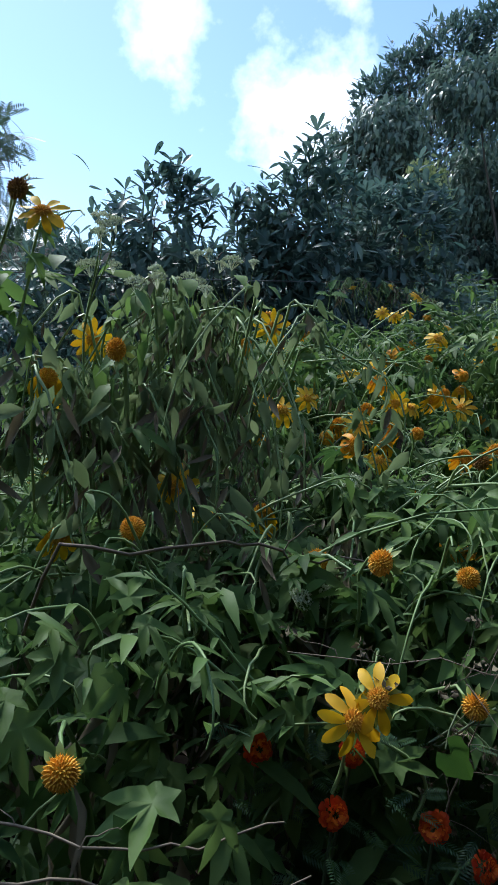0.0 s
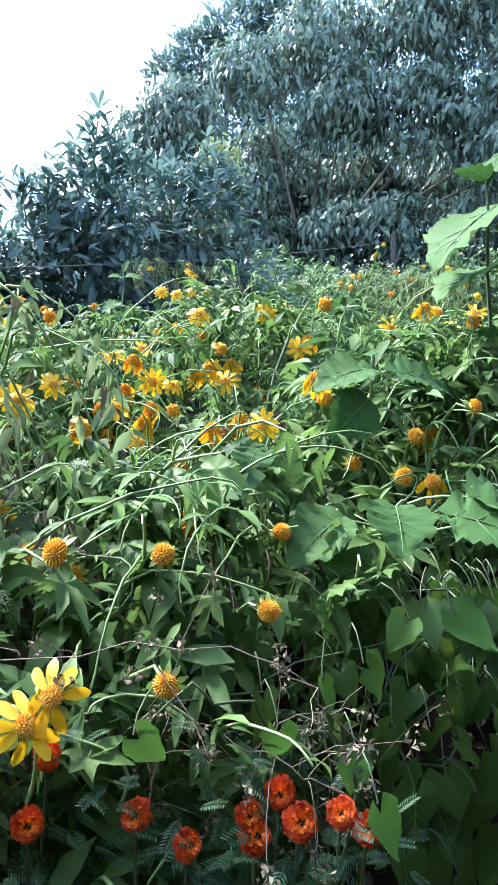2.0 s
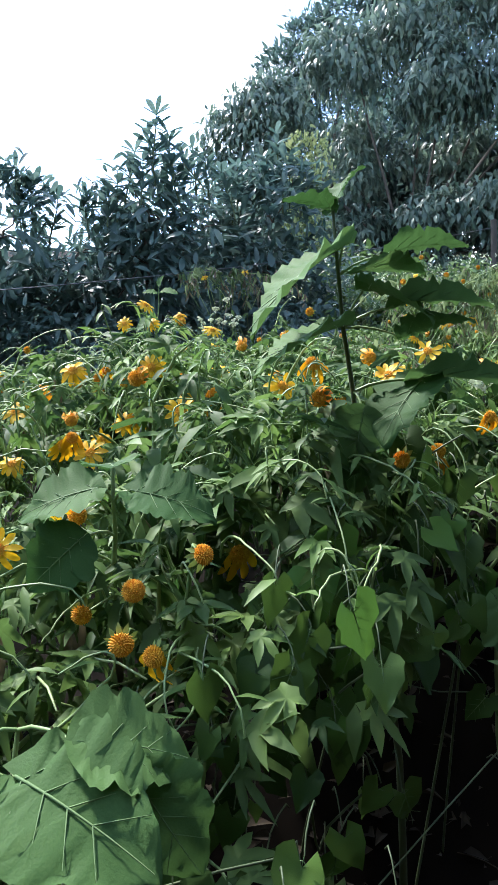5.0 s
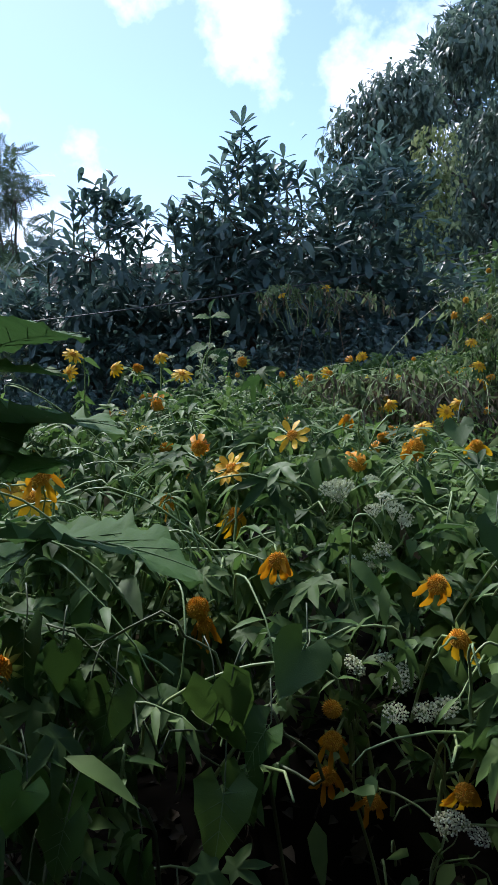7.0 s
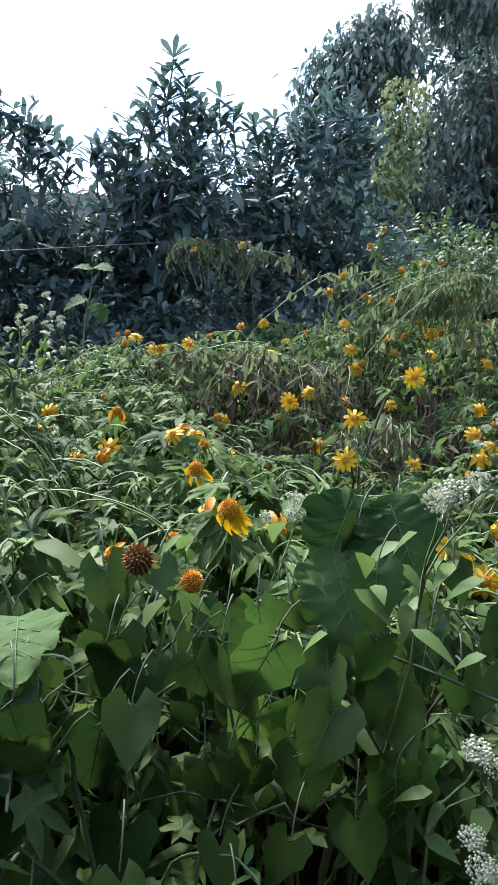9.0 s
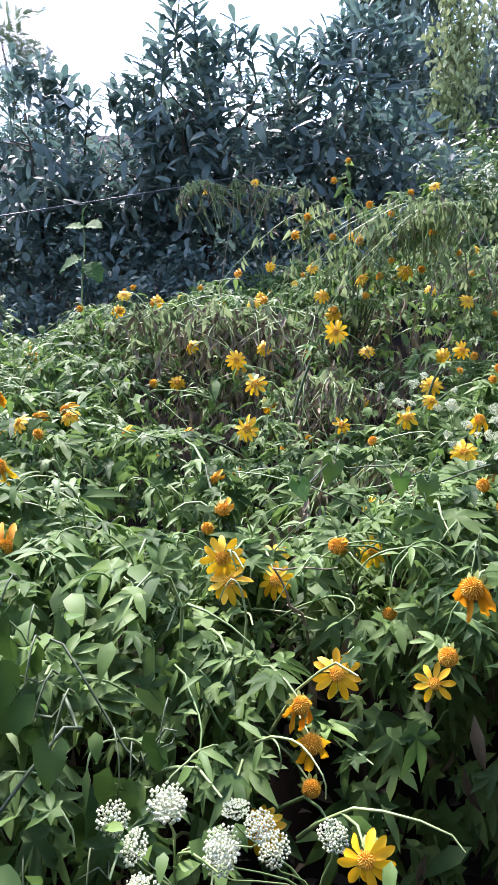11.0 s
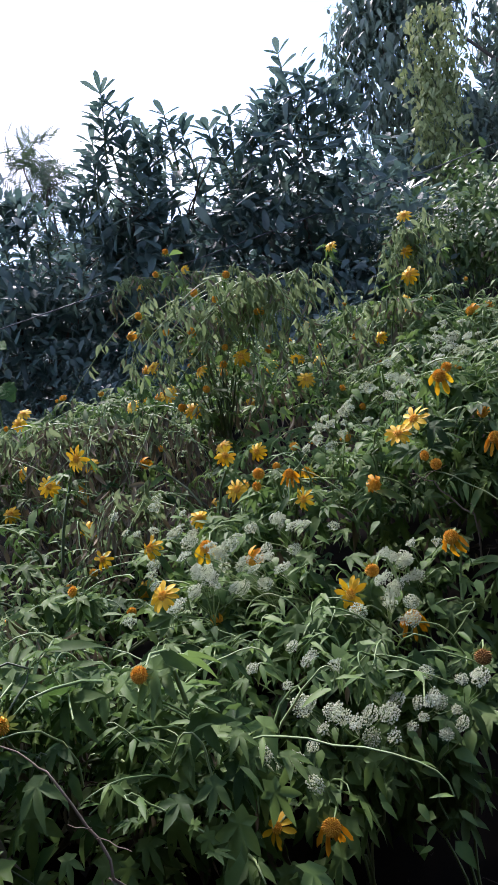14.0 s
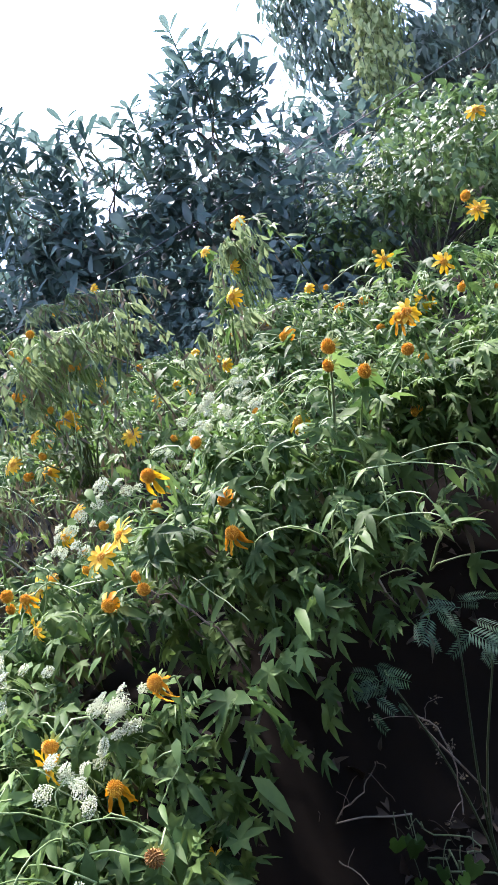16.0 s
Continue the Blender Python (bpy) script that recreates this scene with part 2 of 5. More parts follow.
def scatter(bag, piece, pos, along, up, size):
    """Copies of one piece into the bag, each with its place, direction, upper side and size."""
    if len(pos) == 0:
        return
    v, f = piece
    y = unit(along)
    x = unit(np.cross(y, up) + 1e-6)
    z = np.cross(x, y)
    m = np.stack([x * rng.uniform(0.65, 1.15, (len(y), 1)), y, z], -1) * np.asarray(size)[:, None, None]
    out = np.einsum("nij,vj->nvi", m, v) + np.asarray(pos)[:, None, :]
    faces = f[None] + (np.arange(len(pos)) * len(v))[:, None, None]
    bag.add(out.reshape(-1, 3), faces.reshape(-1, 4))


def tube(bag, pts, r0, r1, sides=5):
    pts = np.asarray(pts, float)
    n = len(pts)
    t = unit(np.gradient(pts, axis=0))
    ref = np.array([0.31, 0.17, 0.94]) if abs(t[:, 2]).mean() < 0.9 else np.array([1.0, 0.2, 0.0])
    a = unit(np.cross(t, ref))
    b = np.cross(t, a)
    ang = np.linspace(0, 2 * np.pi, sides, endpoint=False)
    r = np.linspace(r0, r1, n)[:, None, None]
    ring = pts[:, None] + r * (np.cos(ang)[None, :, None] * a[:, None] + np.sin(ang)[None, :, None] * b[:, None])
    i = np.arange(n * sides).reshape(n, sides)
    j = np.roll(i, -1, 1)
    bag.add(ring.reshape(-1, 3), np.stack([i[:-1], j[:-1], j[1:], i[1:]], -1).reshape(-1, 4))


def arc(p0, p1, p2, p3, n=9):
    u = np.linspace(0, 1, n)[:, None]
    return (1 - u) ** 3 * p0 + 3 * u * (1 - u) ** 2 * p1 + 3 * u * u * (1 - u) * p2 + u ** 3 * p3


def wobble(pts, amount):
    w = np.cumsum(rng.normal(0, amount, pts.shape), 0)
    w -= np.linspace(0, 1, len(pts))[:, None] * w[-1]
    return pts + w


# ---------------------------------------------------------------- lie of the land


def trail(x):
    x = np.asarray(x, float)
    return np.where(x > 0, 1.25 * (1 - np.exp(-np.maximum(x, 0) / 3.5)), np.maximum(0.3 * x, -1.5))


def front(x):
    """Where the thicket begins, beside the trail."""
    x = np.asarray(x, float)
    return 0.8 + 0.57 * np.clip(x, 0, 3.0) + 1.4 * np.clip(x - 3.0, 0, 0.7) + 1.95 * np.clip(x - 3.7, 0, 0.9) + 0.5 * np.maximum(x - 4.6, 0)


def bump2(x, y, cx, cy, rx, ry):
    return np.exp(-((x - cx) / rx) ** 2 - ((y - cy) / ry) ** 2)


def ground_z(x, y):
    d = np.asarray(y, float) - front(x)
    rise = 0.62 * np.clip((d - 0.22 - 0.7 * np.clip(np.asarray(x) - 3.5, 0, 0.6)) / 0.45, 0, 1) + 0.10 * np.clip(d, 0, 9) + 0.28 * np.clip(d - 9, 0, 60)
    # The rise across the trail is unseen, added to block sky light on leaf fronts.
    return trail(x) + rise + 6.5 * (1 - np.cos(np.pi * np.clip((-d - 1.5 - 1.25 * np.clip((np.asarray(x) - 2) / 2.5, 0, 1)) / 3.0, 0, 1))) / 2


def canopy_z(x, y):
    x, y = np.asarray(x, float), np.asarray(y, float)
    d = np.maximum(y - front(x), 0)
    z = trail(x) + 1.12 + 0.35 * (1 - np.exp(-d / 0.8)) + 0.07 * d
    return (z + 0.2 * bump2(x, y, 0.3, 2.9, 0.9, 1.4) - 0.58 * bump2(x, y, 2.8, 4.3, 1.1, 1.7) - 0.2 * bump2(x, y, 3.85, 3.95, 0.4, 0.4) - 0.22 * bump2(x, y, 0.4, 1.8, 0.4, 0.45) + 0.06 * bump2(x, y, 4.0, 5.7, 0.7, 1.1)
            - 0.35 * np.clip(-x - 0.32, 0, 1) + 0.06 * np.sin(x * 7.1 + y * 3.3) + 0.05 * np.sin(y * 6.3 - x * 4.1))


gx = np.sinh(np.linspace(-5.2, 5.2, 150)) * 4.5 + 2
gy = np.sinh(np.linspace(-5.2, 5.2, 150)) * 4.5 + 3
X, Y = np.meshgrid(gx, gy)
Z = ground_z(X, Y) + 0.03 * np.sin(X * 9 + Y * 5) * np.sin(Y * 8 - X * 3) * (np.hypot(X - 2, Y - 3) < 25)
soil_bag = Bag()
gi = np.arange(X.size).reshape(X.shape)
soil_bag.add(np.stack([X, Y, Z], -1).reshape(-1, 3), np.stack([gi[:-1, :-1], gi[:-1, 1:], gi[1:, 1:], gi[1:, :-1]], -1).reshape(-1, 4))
tagged(new("ground", soil_bag.mesh("ground", SHADED_SOIL)), "bare soil of a trail along a planted bank, darkened for shade, with an unseen rise added", "ground", kind="structure")

# ---------------------------------------------------------------- flower heads


def dome_mesh(name, material, radius, height, count, spike):
    """A dome set with many small pointed florets in a spiral."""
    v, f = [], []
    for k in range(count):
        q = (k + 0.5) / count
        a = k * 2.39996
        th = math.acos(1 - q * 1.15)
        nrm = Vector((math.sin(th) * math.cos(a), math.sin(th) * math.sin(a), math.cos(th)))
        c = Vector((nrm.x * radius, nrm.y * radius, nrm.z * height))
        s1 = nrm.orthogonal().normalized() * radius * 0.17
        s2 = nrm.cross(s1)
        b = len(v)
        v += [c * 0.8 + s1, c * 0.8 + s2, c * 0.8 - s1, c * 0.8 - s2, c + nrm * spike]
        f += [(b, b + 1, b + 4), (b + 1, b + 2, b + 4), (b + 2, b + 3, b + 4), (b + 3, b, b + 4)]
    b, ring = len(v), 12
    for k in range(5):
        th = math.pi * (0.02 + 0.17 * k)
        for j in range(ring):
            a = 2 * math.pi * j / ring
            v.append(Vector((math.sin(th) * math.cos(a) * radius * 0.9, math.sin(th) * math.sin(a) * radius * 0.9, math.cos(th) * height * 0.9)))
    for k in range(4):
        for j in range(ring):
            p, q = b + k * ring + j, b + k * ring + (j + 1) % ring
            f.append((p, q, q + ring, p + ring))
    me = bpy.data.meshes.new(name)
    me.from_pydata(v, [], f)
    me.materials.append(material)
    return me


def piece_mesh(name, material, pieces, size=1.0):
    b = Bag()
    for v, f in pieces:
        b.add(v * size, f)
    return b.mesh(name, material)


POM = [dome_mesh("disc", DISC, 0.0160, 0.0165, 150, 0.0022), dome_mesh("disc", DISC, 0.0150, 0.0140, 130, 0.0027)]
POM_BROWN = dome_mesh("disc", DISC_BROWN, 0.0175, 0.018, 90, 0.004)
FLAT = dome_mesh("disc", DISC, 0.0120, 0.007, 80, 0.0022)
PETAL_U = [0, 0.2, 0.45, 0.7, 0.88, 1.0]
PETAL_W = [0.09, 0.165, 0.215, 0.205, 0.14, 0.03]
PETAL_FLAT = [piece_mesh("petal", PETAL, [blade(PETAL_U, PETAL_W, 2, 0.25, d, 0.03, 0, s)], 0.031) for d, s in ((0.15, 1), (0.4, 2), (-0.1, 3))]
PETAL_OPEN_OLD = [piece_mesh("petal", PETAL_OLD, [blade(PETAL_U, PETAL_W, 2, 0.35, d, 0.03, 0, s)], 0.034) for d, s in ((0.3, 1), (0.7, 2))]
PETAL_HANG = [piece_mesh("petal", PETAL_OLD, [blade(PETAL_U, np.array(PETAL_W) * w, 2, 0.6, d, 0.05, 0, s)], 0.036) for w, d, s in ((0.8, 0.3, 4), (0.6, -0.35, 5), (0.9, 0.7, 6))]
PETAL_HANG_Y = [piece_mesh("petal", PETAL, [blade(PETAL_U, np.array(PETAL_W) * w, 2, 0.5, d, 0.05, 0, s)], 0.038) for w, d, s in ((0.9, 0.3, 7), (0.75, 0.6, 8))]


def ring_of(piece, n, r, tilt, size, jitter=0.1):
    out = []
    for k in range(n):
        a = 2 * math.pi * (k + rng.uniform(-jitter, jitter)) / n
        m = np.array((Matrix.Rotation(a, 3, "Z") @ Matrix.Rotation(tilt + rng.uniform(-0.2, 0.2), 3, "X")))
        out.append((np.concatenate([piece[0] * size], 0) @ m.T + (Matrix.Rotation(a, 3, "Z") @ Vector((0, r, 0)))[:], piece[1]))
    return out


CALYX = piece_mesh("calyx", BRACT, ring_of(lance(3, 0.24, 0.3), 9, 0.010, -0.35, 0.022))
FAR_PETALS = [piece_mesh("petals", PETAL, ring_of(blade(PETAL_U, PETAL_W, 2, 0.25, 0.3), 11, 0.011, t, 0.032)) for t in (0.0, -0.35)]
FAR_WILT = [piece_mesh("petals", PETAL_OLD, ring_of(blade(PETAL_U, PETAL_W, 2, 0.5, 0.7), 8, 0.011, t, 0.034)) for t in (-0.7, -1.0)]


def face_turn(d):
    return Vector(d).to_track_quat("Z", "Y").to_matrix()


def flower(parent, base, place, kind, near=True):
    """One flower head: Y open, W with hanging petals, D with its petals fallen, B brown and spent."""
    p = Vector(place) - Vector(base)
    s = rng.uniform(0.88, 1.18)
    if kind == "Y":
        d = Vector((rng.normal(0.05, 0.35), -0.8, rng.uniform(0.05, 0.9)))
    elif kind == "W":
        d = Vector((rng.normal(0, 0.4), -0.85, rng.uniform(-0.35, 0.35)))
    else:
        d = Vector((rng.normal(0.05, 0.5), -0.8, rng.uniform(-0.3, 0.6)))
    turn = face_turn(d)
    m = Matrix.LocRotScale(p, turn.to_quaternion(), Vector((s, s, s)))
    if kind == "Y":
        disc = FLAT
    elif kind == "B":
        disc = POM_BROWN
    else:
        disc = POM[int(rng.integers(2))]
    head = part("flower_head", disc, parent, m)
    cs = 1.0 if kind == "Y" else 0.8
    part("calyx", CALYX, head, pose(0, 0, -0.006, 0, 0, rng.uniform(0, 90)) @ Matrix.Diagonal((cs, cs, cs, 1)))
    if kind == "Y":
        if not near:
            part("petals", FAR_PETALS[int(rng.integers(2))], head, pose(0, 0, 0, 0, 0, rng.uniform(0, 90)))
        else:
            n = int(rng.integers(9, 13))
            tilt = rng.uniform(-28, 8)
            for k in range(n):
                if rng.random() < 0.07:
                    continue
                a = 360 * (k + rng.uniform(-0.12, 0.12)) / n
                q = pose(0, 0, 0, 0, 0, a) @ pose(0, 0.011, 0.001, tilt + rng.normal(0, 9), rng.normal(0, 9), rng.normal(0, 3))
                part("petal", PETAL_FLAT[int(rng.integers(3))], head, q)
    elif kind == "W":
        if not near:
            part("petals", FAR_WILT[int(rng.integers(2))], head, pose(0, 0, 0, 0, 0, rng.uniform(0, 90)))
        else:
            g = turn.inverted() @ Vector((0, 0, -1))
            n = int(rng.integers(5, 9))
            kinds = PETAL_HANG if rng.random() < 0.6 else PETAL_HANG_Y
            for k in range(n):
                a = 2 * math.pi * (k + rng.uniform(-0.2, 0.2)) / n
                rad = Vector((-math.sin(a), math.cos(a), 0))
                d2 = (rad * 0.45 + g * rng.uniform(0.6, 1.2) + Vector((0, 0, -0.1))).normalized()
                side = d2.cross(Vector((0, 0, 1)))
                side = side.normalized() if side.length > 0.05 else Vector((1, 0, 0))
                up = side.cross(d2)
                q = Matrix((side, d2, up)).transposed().to_4x4()
                q.translation = rad * 0.014
                part("petal", kinds[int(rng.integers(len(kinds)))], head, q)
    return head


# ---------------------------------------------------------------- sunflower shrubs
FLOWERS_A = [
    (0.15, 1.03, 1.37, "D"), (0.28, 1.10, 1.35, "D"), (0.42, 1.10, 1.27, "D"), (0.27, 1.00, 1.22, "D"), (0.12, 0.95, 1.21, "Y"), (0.145, 0.955, 1.235, "Y"),
    (0.50, 1.30, 1.34, "D"), (-0.17, 1.22, 1.35, "D"), (-0.16, 0.80, 1.20, "D"), (-0.37, 1.44, 1.56, "W"), (-0.30, 1.33, 1.31, "W"),
    (-0.33, 1.60, 1.65, "Y"), (-0.23, 1.29, 1.61, "D"), (-0.43, 1.38, 1.86, "B"), (-0.40, 1.42, 1.84, "Y"), (0.02, 1.73, 1.73, "Y"),
    (-0.03, 1.68, 1.68, "D"), (0.04, 2.16, 1.57, "Y"), (0.04, 1.68, 1.34, "W"), (0.35, 2.17, 1.68, "W"), (0.32, 2.53, 1.72, "Y"), (0.62, 3.15, 1.90, "W"),
    (0.64, 3.06, 1.79, "D"), (0.61, 2.42, 1.68, "W")]
FLOWERS_B = [
    (0.19, 3.17, 1.67, "Y"), (0.07, 1.85, 1.56, "Y"), (0.37, 2.10, 1.51, "W"), (0.39, 2.12, 1.55, "W"), (0.29, 2.33, 1.47, "W"), (0.45, 1.99, 1.40, "W"),
    (0.56, 1.81, 1.52, "W"), (0.53, 1.80, 1.49, "B"), (0.59, 1.73, 1.51, "Y"), (0.11, 3.07, 1.82, "Y"), (0.75, 3.50, 2.19, "Y"), (0.75, 3.96, 2.17, "Y"),
    (0.30, 3.33, 1.99, "D"), (0.75, 1.60, 1.43, "D"), (0.94, 1.45, 1.55, "D"), (0.84, 1.50, 1.49, "D"), (0.82, 1.51, 1.41, "D"), (1.16, 2.27, 1.81, "Y"),
    (1.05, 3.40, 1.91, "Y"), (1.37, 5.00, 2.19, "D"), (0.69, 1.67, 1.61, "W"), (0.73, 1.72, 1.57, "D"), (1.22, 2.17, 1.86, "W"), (0.87, 1.48, 1.40, "W")]
FLOWERS_C = [
    (3.01, 6.95, 2.96, "Y"), (0.64, 3.73, 2.14, "Y"), (0.71, 2.85, 1.71, "Y"), (0.67, 2.60, 1.67, "Y"), (0.89, 2.86, 1.63, "W"), (0.52, 3.13, 1.85, "D"),
    (0.70, 3.00, 1.85, "D"), (1.01, 1.75, 1.49, "W"), (1.50, 2.51, 1.85, "Y"), (1.51, 2.50, 1.75, "W"), (1.64, 2.13, 1.73, "W"), (1.89, 2.12, 1.70, "W"),
    (1.91, 2.01, 1.65, "W"), (1.99, 3.45, 1.92, "Y"), (1.52, 2.13, 1.62, "W"), (1.51, 2.12, 1.65, "D"), (1.56, 2.17, 1.45, "D"), (1.72, 2.11, 1.39, "W"),
    (1.73, 2.06, 1.52, "D"), (1.73, 2.08, 1.46, "W"), (1.92, 2.03, 1.42, "W"), (1.79, 2.10, 1.36, "W"), (1.63, 2.55, 1.92, "Y")]
FLOWERS_D = [
    (1.36, 2.51, 1.78, "W"), (0.88, 4.22, 2.24, "Y"), (2.12, 3.16, 1.87, "W"), (1.73, 3.69, 1.83, "Y"), (1.74, 3.72, 1.95, "W"), (1.95, 5.34, 2.01, "Y"),
    (2.29, 2.58, 1.90, "W"), (2.23, 2.24, 1.90, "B"), (2.29, 2.27, 1.87, "D"), (1.96, 4.97, 2.02, "Y"), (1.51, 7.90, 3.16, "Y"), (1.09, 7.85, 3.10, "Y"),
    (2.02, 7.16, 2.33, "Y"), (1.61, 5.43, 2.22, "Y"), (1.52, 5.13, 2.18, "W"), (2.61, 5.90, 2.58, "Y"), (2.65, 6.98, 2.30, "Y"), (1.84, 7.10, 2.45, "Y"),
    (1.45, 5.27, 2.17, "Y"), (1.63, 5.31, 2.21, "D"), (3.47, 5.85, 2.35, "Y"), (2.50, 6.96, 2.29, "Y"), (2.63, 7.16, 2.29, "Y"), (1.81, 7.20, 2.45, "Y")]
FLOWERS_E = [
    (2.94, 5.38, 2.73, "D"), (3.18, 5.66, 2.46, "D"), (2.75, 4.34, 2.13, "Y"), (2.52, 4.05, 1.97, "Y"), (3.10, 4.84, 1.89, "W"), (3.54, 3.34, 1.89, "D"),
    (3.51, 3.01, 1.60, "Y"), (3.28, 3.29, 1.82, "D"), (3.20, 2.82, 1.82, "W"), (2.73, 2.99, 1.76, "Y"), (2.75, 2.97, 1.72, "Y"), (2.82, 3.07, 1.69, "Y"),
    (2.98, 2.87, 1.61, "Y"), (2.94, 2.74, 1.62, "W"), (2.96, 2.73, 1.56, "W"), (2.96, 2.74, 1.47, "D"), (2.90, 2.64, 1.46, "Y"), (3.07, 2.54, 1.53, "Y"),
    (3.17, 2.87, 1.67, "D"), (3.15, 2.90, 1.60, "Y"), (3.00, 3.29, 1.69, "Y"), (3.20, 4.51, 2.06, "Y"), (3.02, 4.25, 1.84, "Y"), (3.26, 4.16, 1.86, "W")]
FLOWERS_F = [
    (3.21, 3.97, 1.79, "Y"), (3.09, 4.79, 1.89, "Y"), (3.13, 4.94, 2.00, "Y"), (2.78, 4.33, 1.79, "Y"), (2.50, 4.02, 1.82, "Y"), (3.63, 5.90, 2.72, "Y"),
    (3.66, 5.74, 2.60, "Y"), (3.61, 6.15, 2.92, "Y"), (3.80, 4.34, 2.09, "Y"), (3.84, 4.38, 2.12, "Y"), (3.91, 4.47, 2.22, "W"), (3.92, 4.22, 1.83, "W"),
    (3.68, 4.08, 1.74, "Y"), (3.99, 3.97, 1.63, "B"), (4.03, 4.54, 2.02, "W"), (4.27, 5.78, 2.53, "Y"), (4.38, 4.58, 2.33, "D"), (4.43, 5.09, 2.35, "W"),
    (3.63, 3.55, 1.48, "Y"), (3.46, 3.05, 1.41, "W"), (3.73, 3.57, 1.48, "W"), (3.82, 4.10, 1.67, "W"), (3.75, 4.05, 1.81, "D"), (3.85, 4.25, 1.34, "Y")]
FLOWERS_G = [
    (4.38, 4.81, 2.27, "D"), (4.47, 4.91, 2.28, "D"), (4.34, 4.73, 2.36, "D"), (4.45, 5.10, 2.36, "Y"), (4.53, 5.40, 2.45, "Y"), (4.62, 5.60, 2.62, "D"),
    (4.64, 5.62, 2.57, "Y"), (4.70, 5.80, 2.88, "Y"), (3.86, 4.36, 2.02, "D"), (3.89, 4.33, 2.00, "D"), (3.05, 5.45, 2.55, "D"), (2.86, 5.42, 2.42, "D"),
    (2.80, 5.50, 2.35, "W"), (3.00, 5.60, 2.38, "D"), (2.74, 5.40, 2.25, "D"), (2.70, 5.70, 2.30, "W"), (2.55, 5.60, 2.15, "Y"), (3.40, 4.70, 1.95, "W"),
    (4.05, 3.90, 1.50, "D")]
FLOWERS_H = [
    (0.33, 2.20, 1.60, "W"), (0.40, 2.16, 1.62, "Y"), (0.30, 2.15, 1.55, "Y"), (0.27, 2.28, 1.55, "W"), (0.48, 2.30, 1.62, "Y"), (0.58, 2.45, 1.66, "W"),
    (0.66, 2.40, 1.64, "Y"), (0.42, 2.60, 1.75, "Y"), (0.75, 2.70, 1.72, "W"), (0.50, 1.84, 1.50, "W"), (0.20, 2.40, 1.62, "D"), (0.90, 2.40, 1.75, "Y"),
    (1.00, 2.60, 1.80, "W"), (0.14, 2.00, 1.60, "Y"), (0.36, 2.10, 1.46, "Y"), (3.45, 4.40, 2.00, "W"), (3.50, 4.35, 1.93, "Y"), (3.33, 4.45, 2.00, "D")]
FLOWERS_I = [
    (2.56, 5.45, 2.81, "D"), (2.63, 5.45, 2.90, "D"), (2.43, 5.45, 2.64, "D"), (2.74, 5.45, 2.69, "D"), (2.70, 5.43, 2.52, "W"), (2.56, 5.45, 2.54, "D"), (2.46, 5.44, 2.39, "Y"),
    (2.71, 5.42, 2.34, "Y"), (3.04, 5.42, 2.55, "D"), (2.51, 5.45, 2.25, "Y"), (2.58, 5.43, 2.18, "W"), (2.75, 5.45, 1.97, "Y"), (2.93, 5.42, 2.37, "Y"), (2.36, 5.45, 2.55, "W"), (2.85, 5.42, 2.64, "D")]
ALL_FLOWERS = FLOWERS_I + FLOWERS_H + FLOWERS_A + FLOWERS_B + FLOWERS_C + FLOWERS_D + FLOWERS_E + FLOWERS_F + FLOWERS_G

bases = []
for d, gap in ((0.32, 0.34), (0.6, 0.36), (1.0, 0.4), (1.5, 0.44), (2.05, 0.5), (2.7, 0.56), (3.4, 0.62), (4.2, 0.7), (5.1, 0.8), (6.1, 0.9)):
    x = -1.5 - 0.25 * d
    while x < 5.6 + 0.2 * d:
        bx = x + rng.uniform(-0.3, 0.3) * gap
        by = float(front(bx)) + d + rng.uniform(-0.2, 0.2) * gap
        if by < 8.2 and not (by > 6.6 and bx > 2.9):
            bases.append((bx, by, d, gap))
        x += gap
held = [[] for _ in bases]
for fl in ALL_FLOWERS:
    k = min(range(len(bases)), key=lambda q: (bases[q][0] - fl[0]) ** 2 + (bases[q][1] - fl[1] - 0.15) ** 2)
    held[k].append(fl)


def droop_dirs(n, low, high):
    a = rng.uniform(0, 2 * np.pi, n)
    return unit(np.stack([np.cos(a), np.sin(a) - 0.25, rng.uniform(low, high, n)], -1))


MIST = [
    (-0.08, 1.79, 1.85), (-0.16, 1.75, 1.84), (1.72, 2.41, 1.81), (1.82, 2.28, 1.79), (1.86, 2.04, 1.53), (2.57, 2.18, 2.03), (2.93, 2.30, 1.76), (3.36, 4.08, 1.85), (3.45, 4.08, 1.80), (2.98, 4.25, 1.90), (3.25, 4.00, 1.85), (3.50, 4.20, 1.90), (3.30, 3.90, 1.82),
    (3.18, 4.17, 1.88), (3.70, 3.73, 1.61), (3.94, 3.86, 1.64), (3.88, 3.82, 1.59), (3.81, 4.02, 1.78), (3.78, 4.03, 1.72), (3.80, 4.20, 1.78), (3.60, 3.80, 1.66), (2.65, 2.20, 1.66)]
HEADS = np.array([f[:3] for f in ALL_FLOWERS] + MIST + [(0.235, 0.99, 1.08), (0.12, 1.0, 1.08), (0.36, 0.97, 1.07), (0.44, 0.95, 1.08)])
# heads reach out of the leaves towards the open trail
CLEAR = unit(np.stack([np.interp(HEADS[:, 0], [0, 0.8, 1.6, 3.0, 3.6], [0.05, -0.25, -0.05, 0.1, 0.5]), np.full(len(HEADS), -1.0), np.full(len(HEADS), 0.15)], -1))


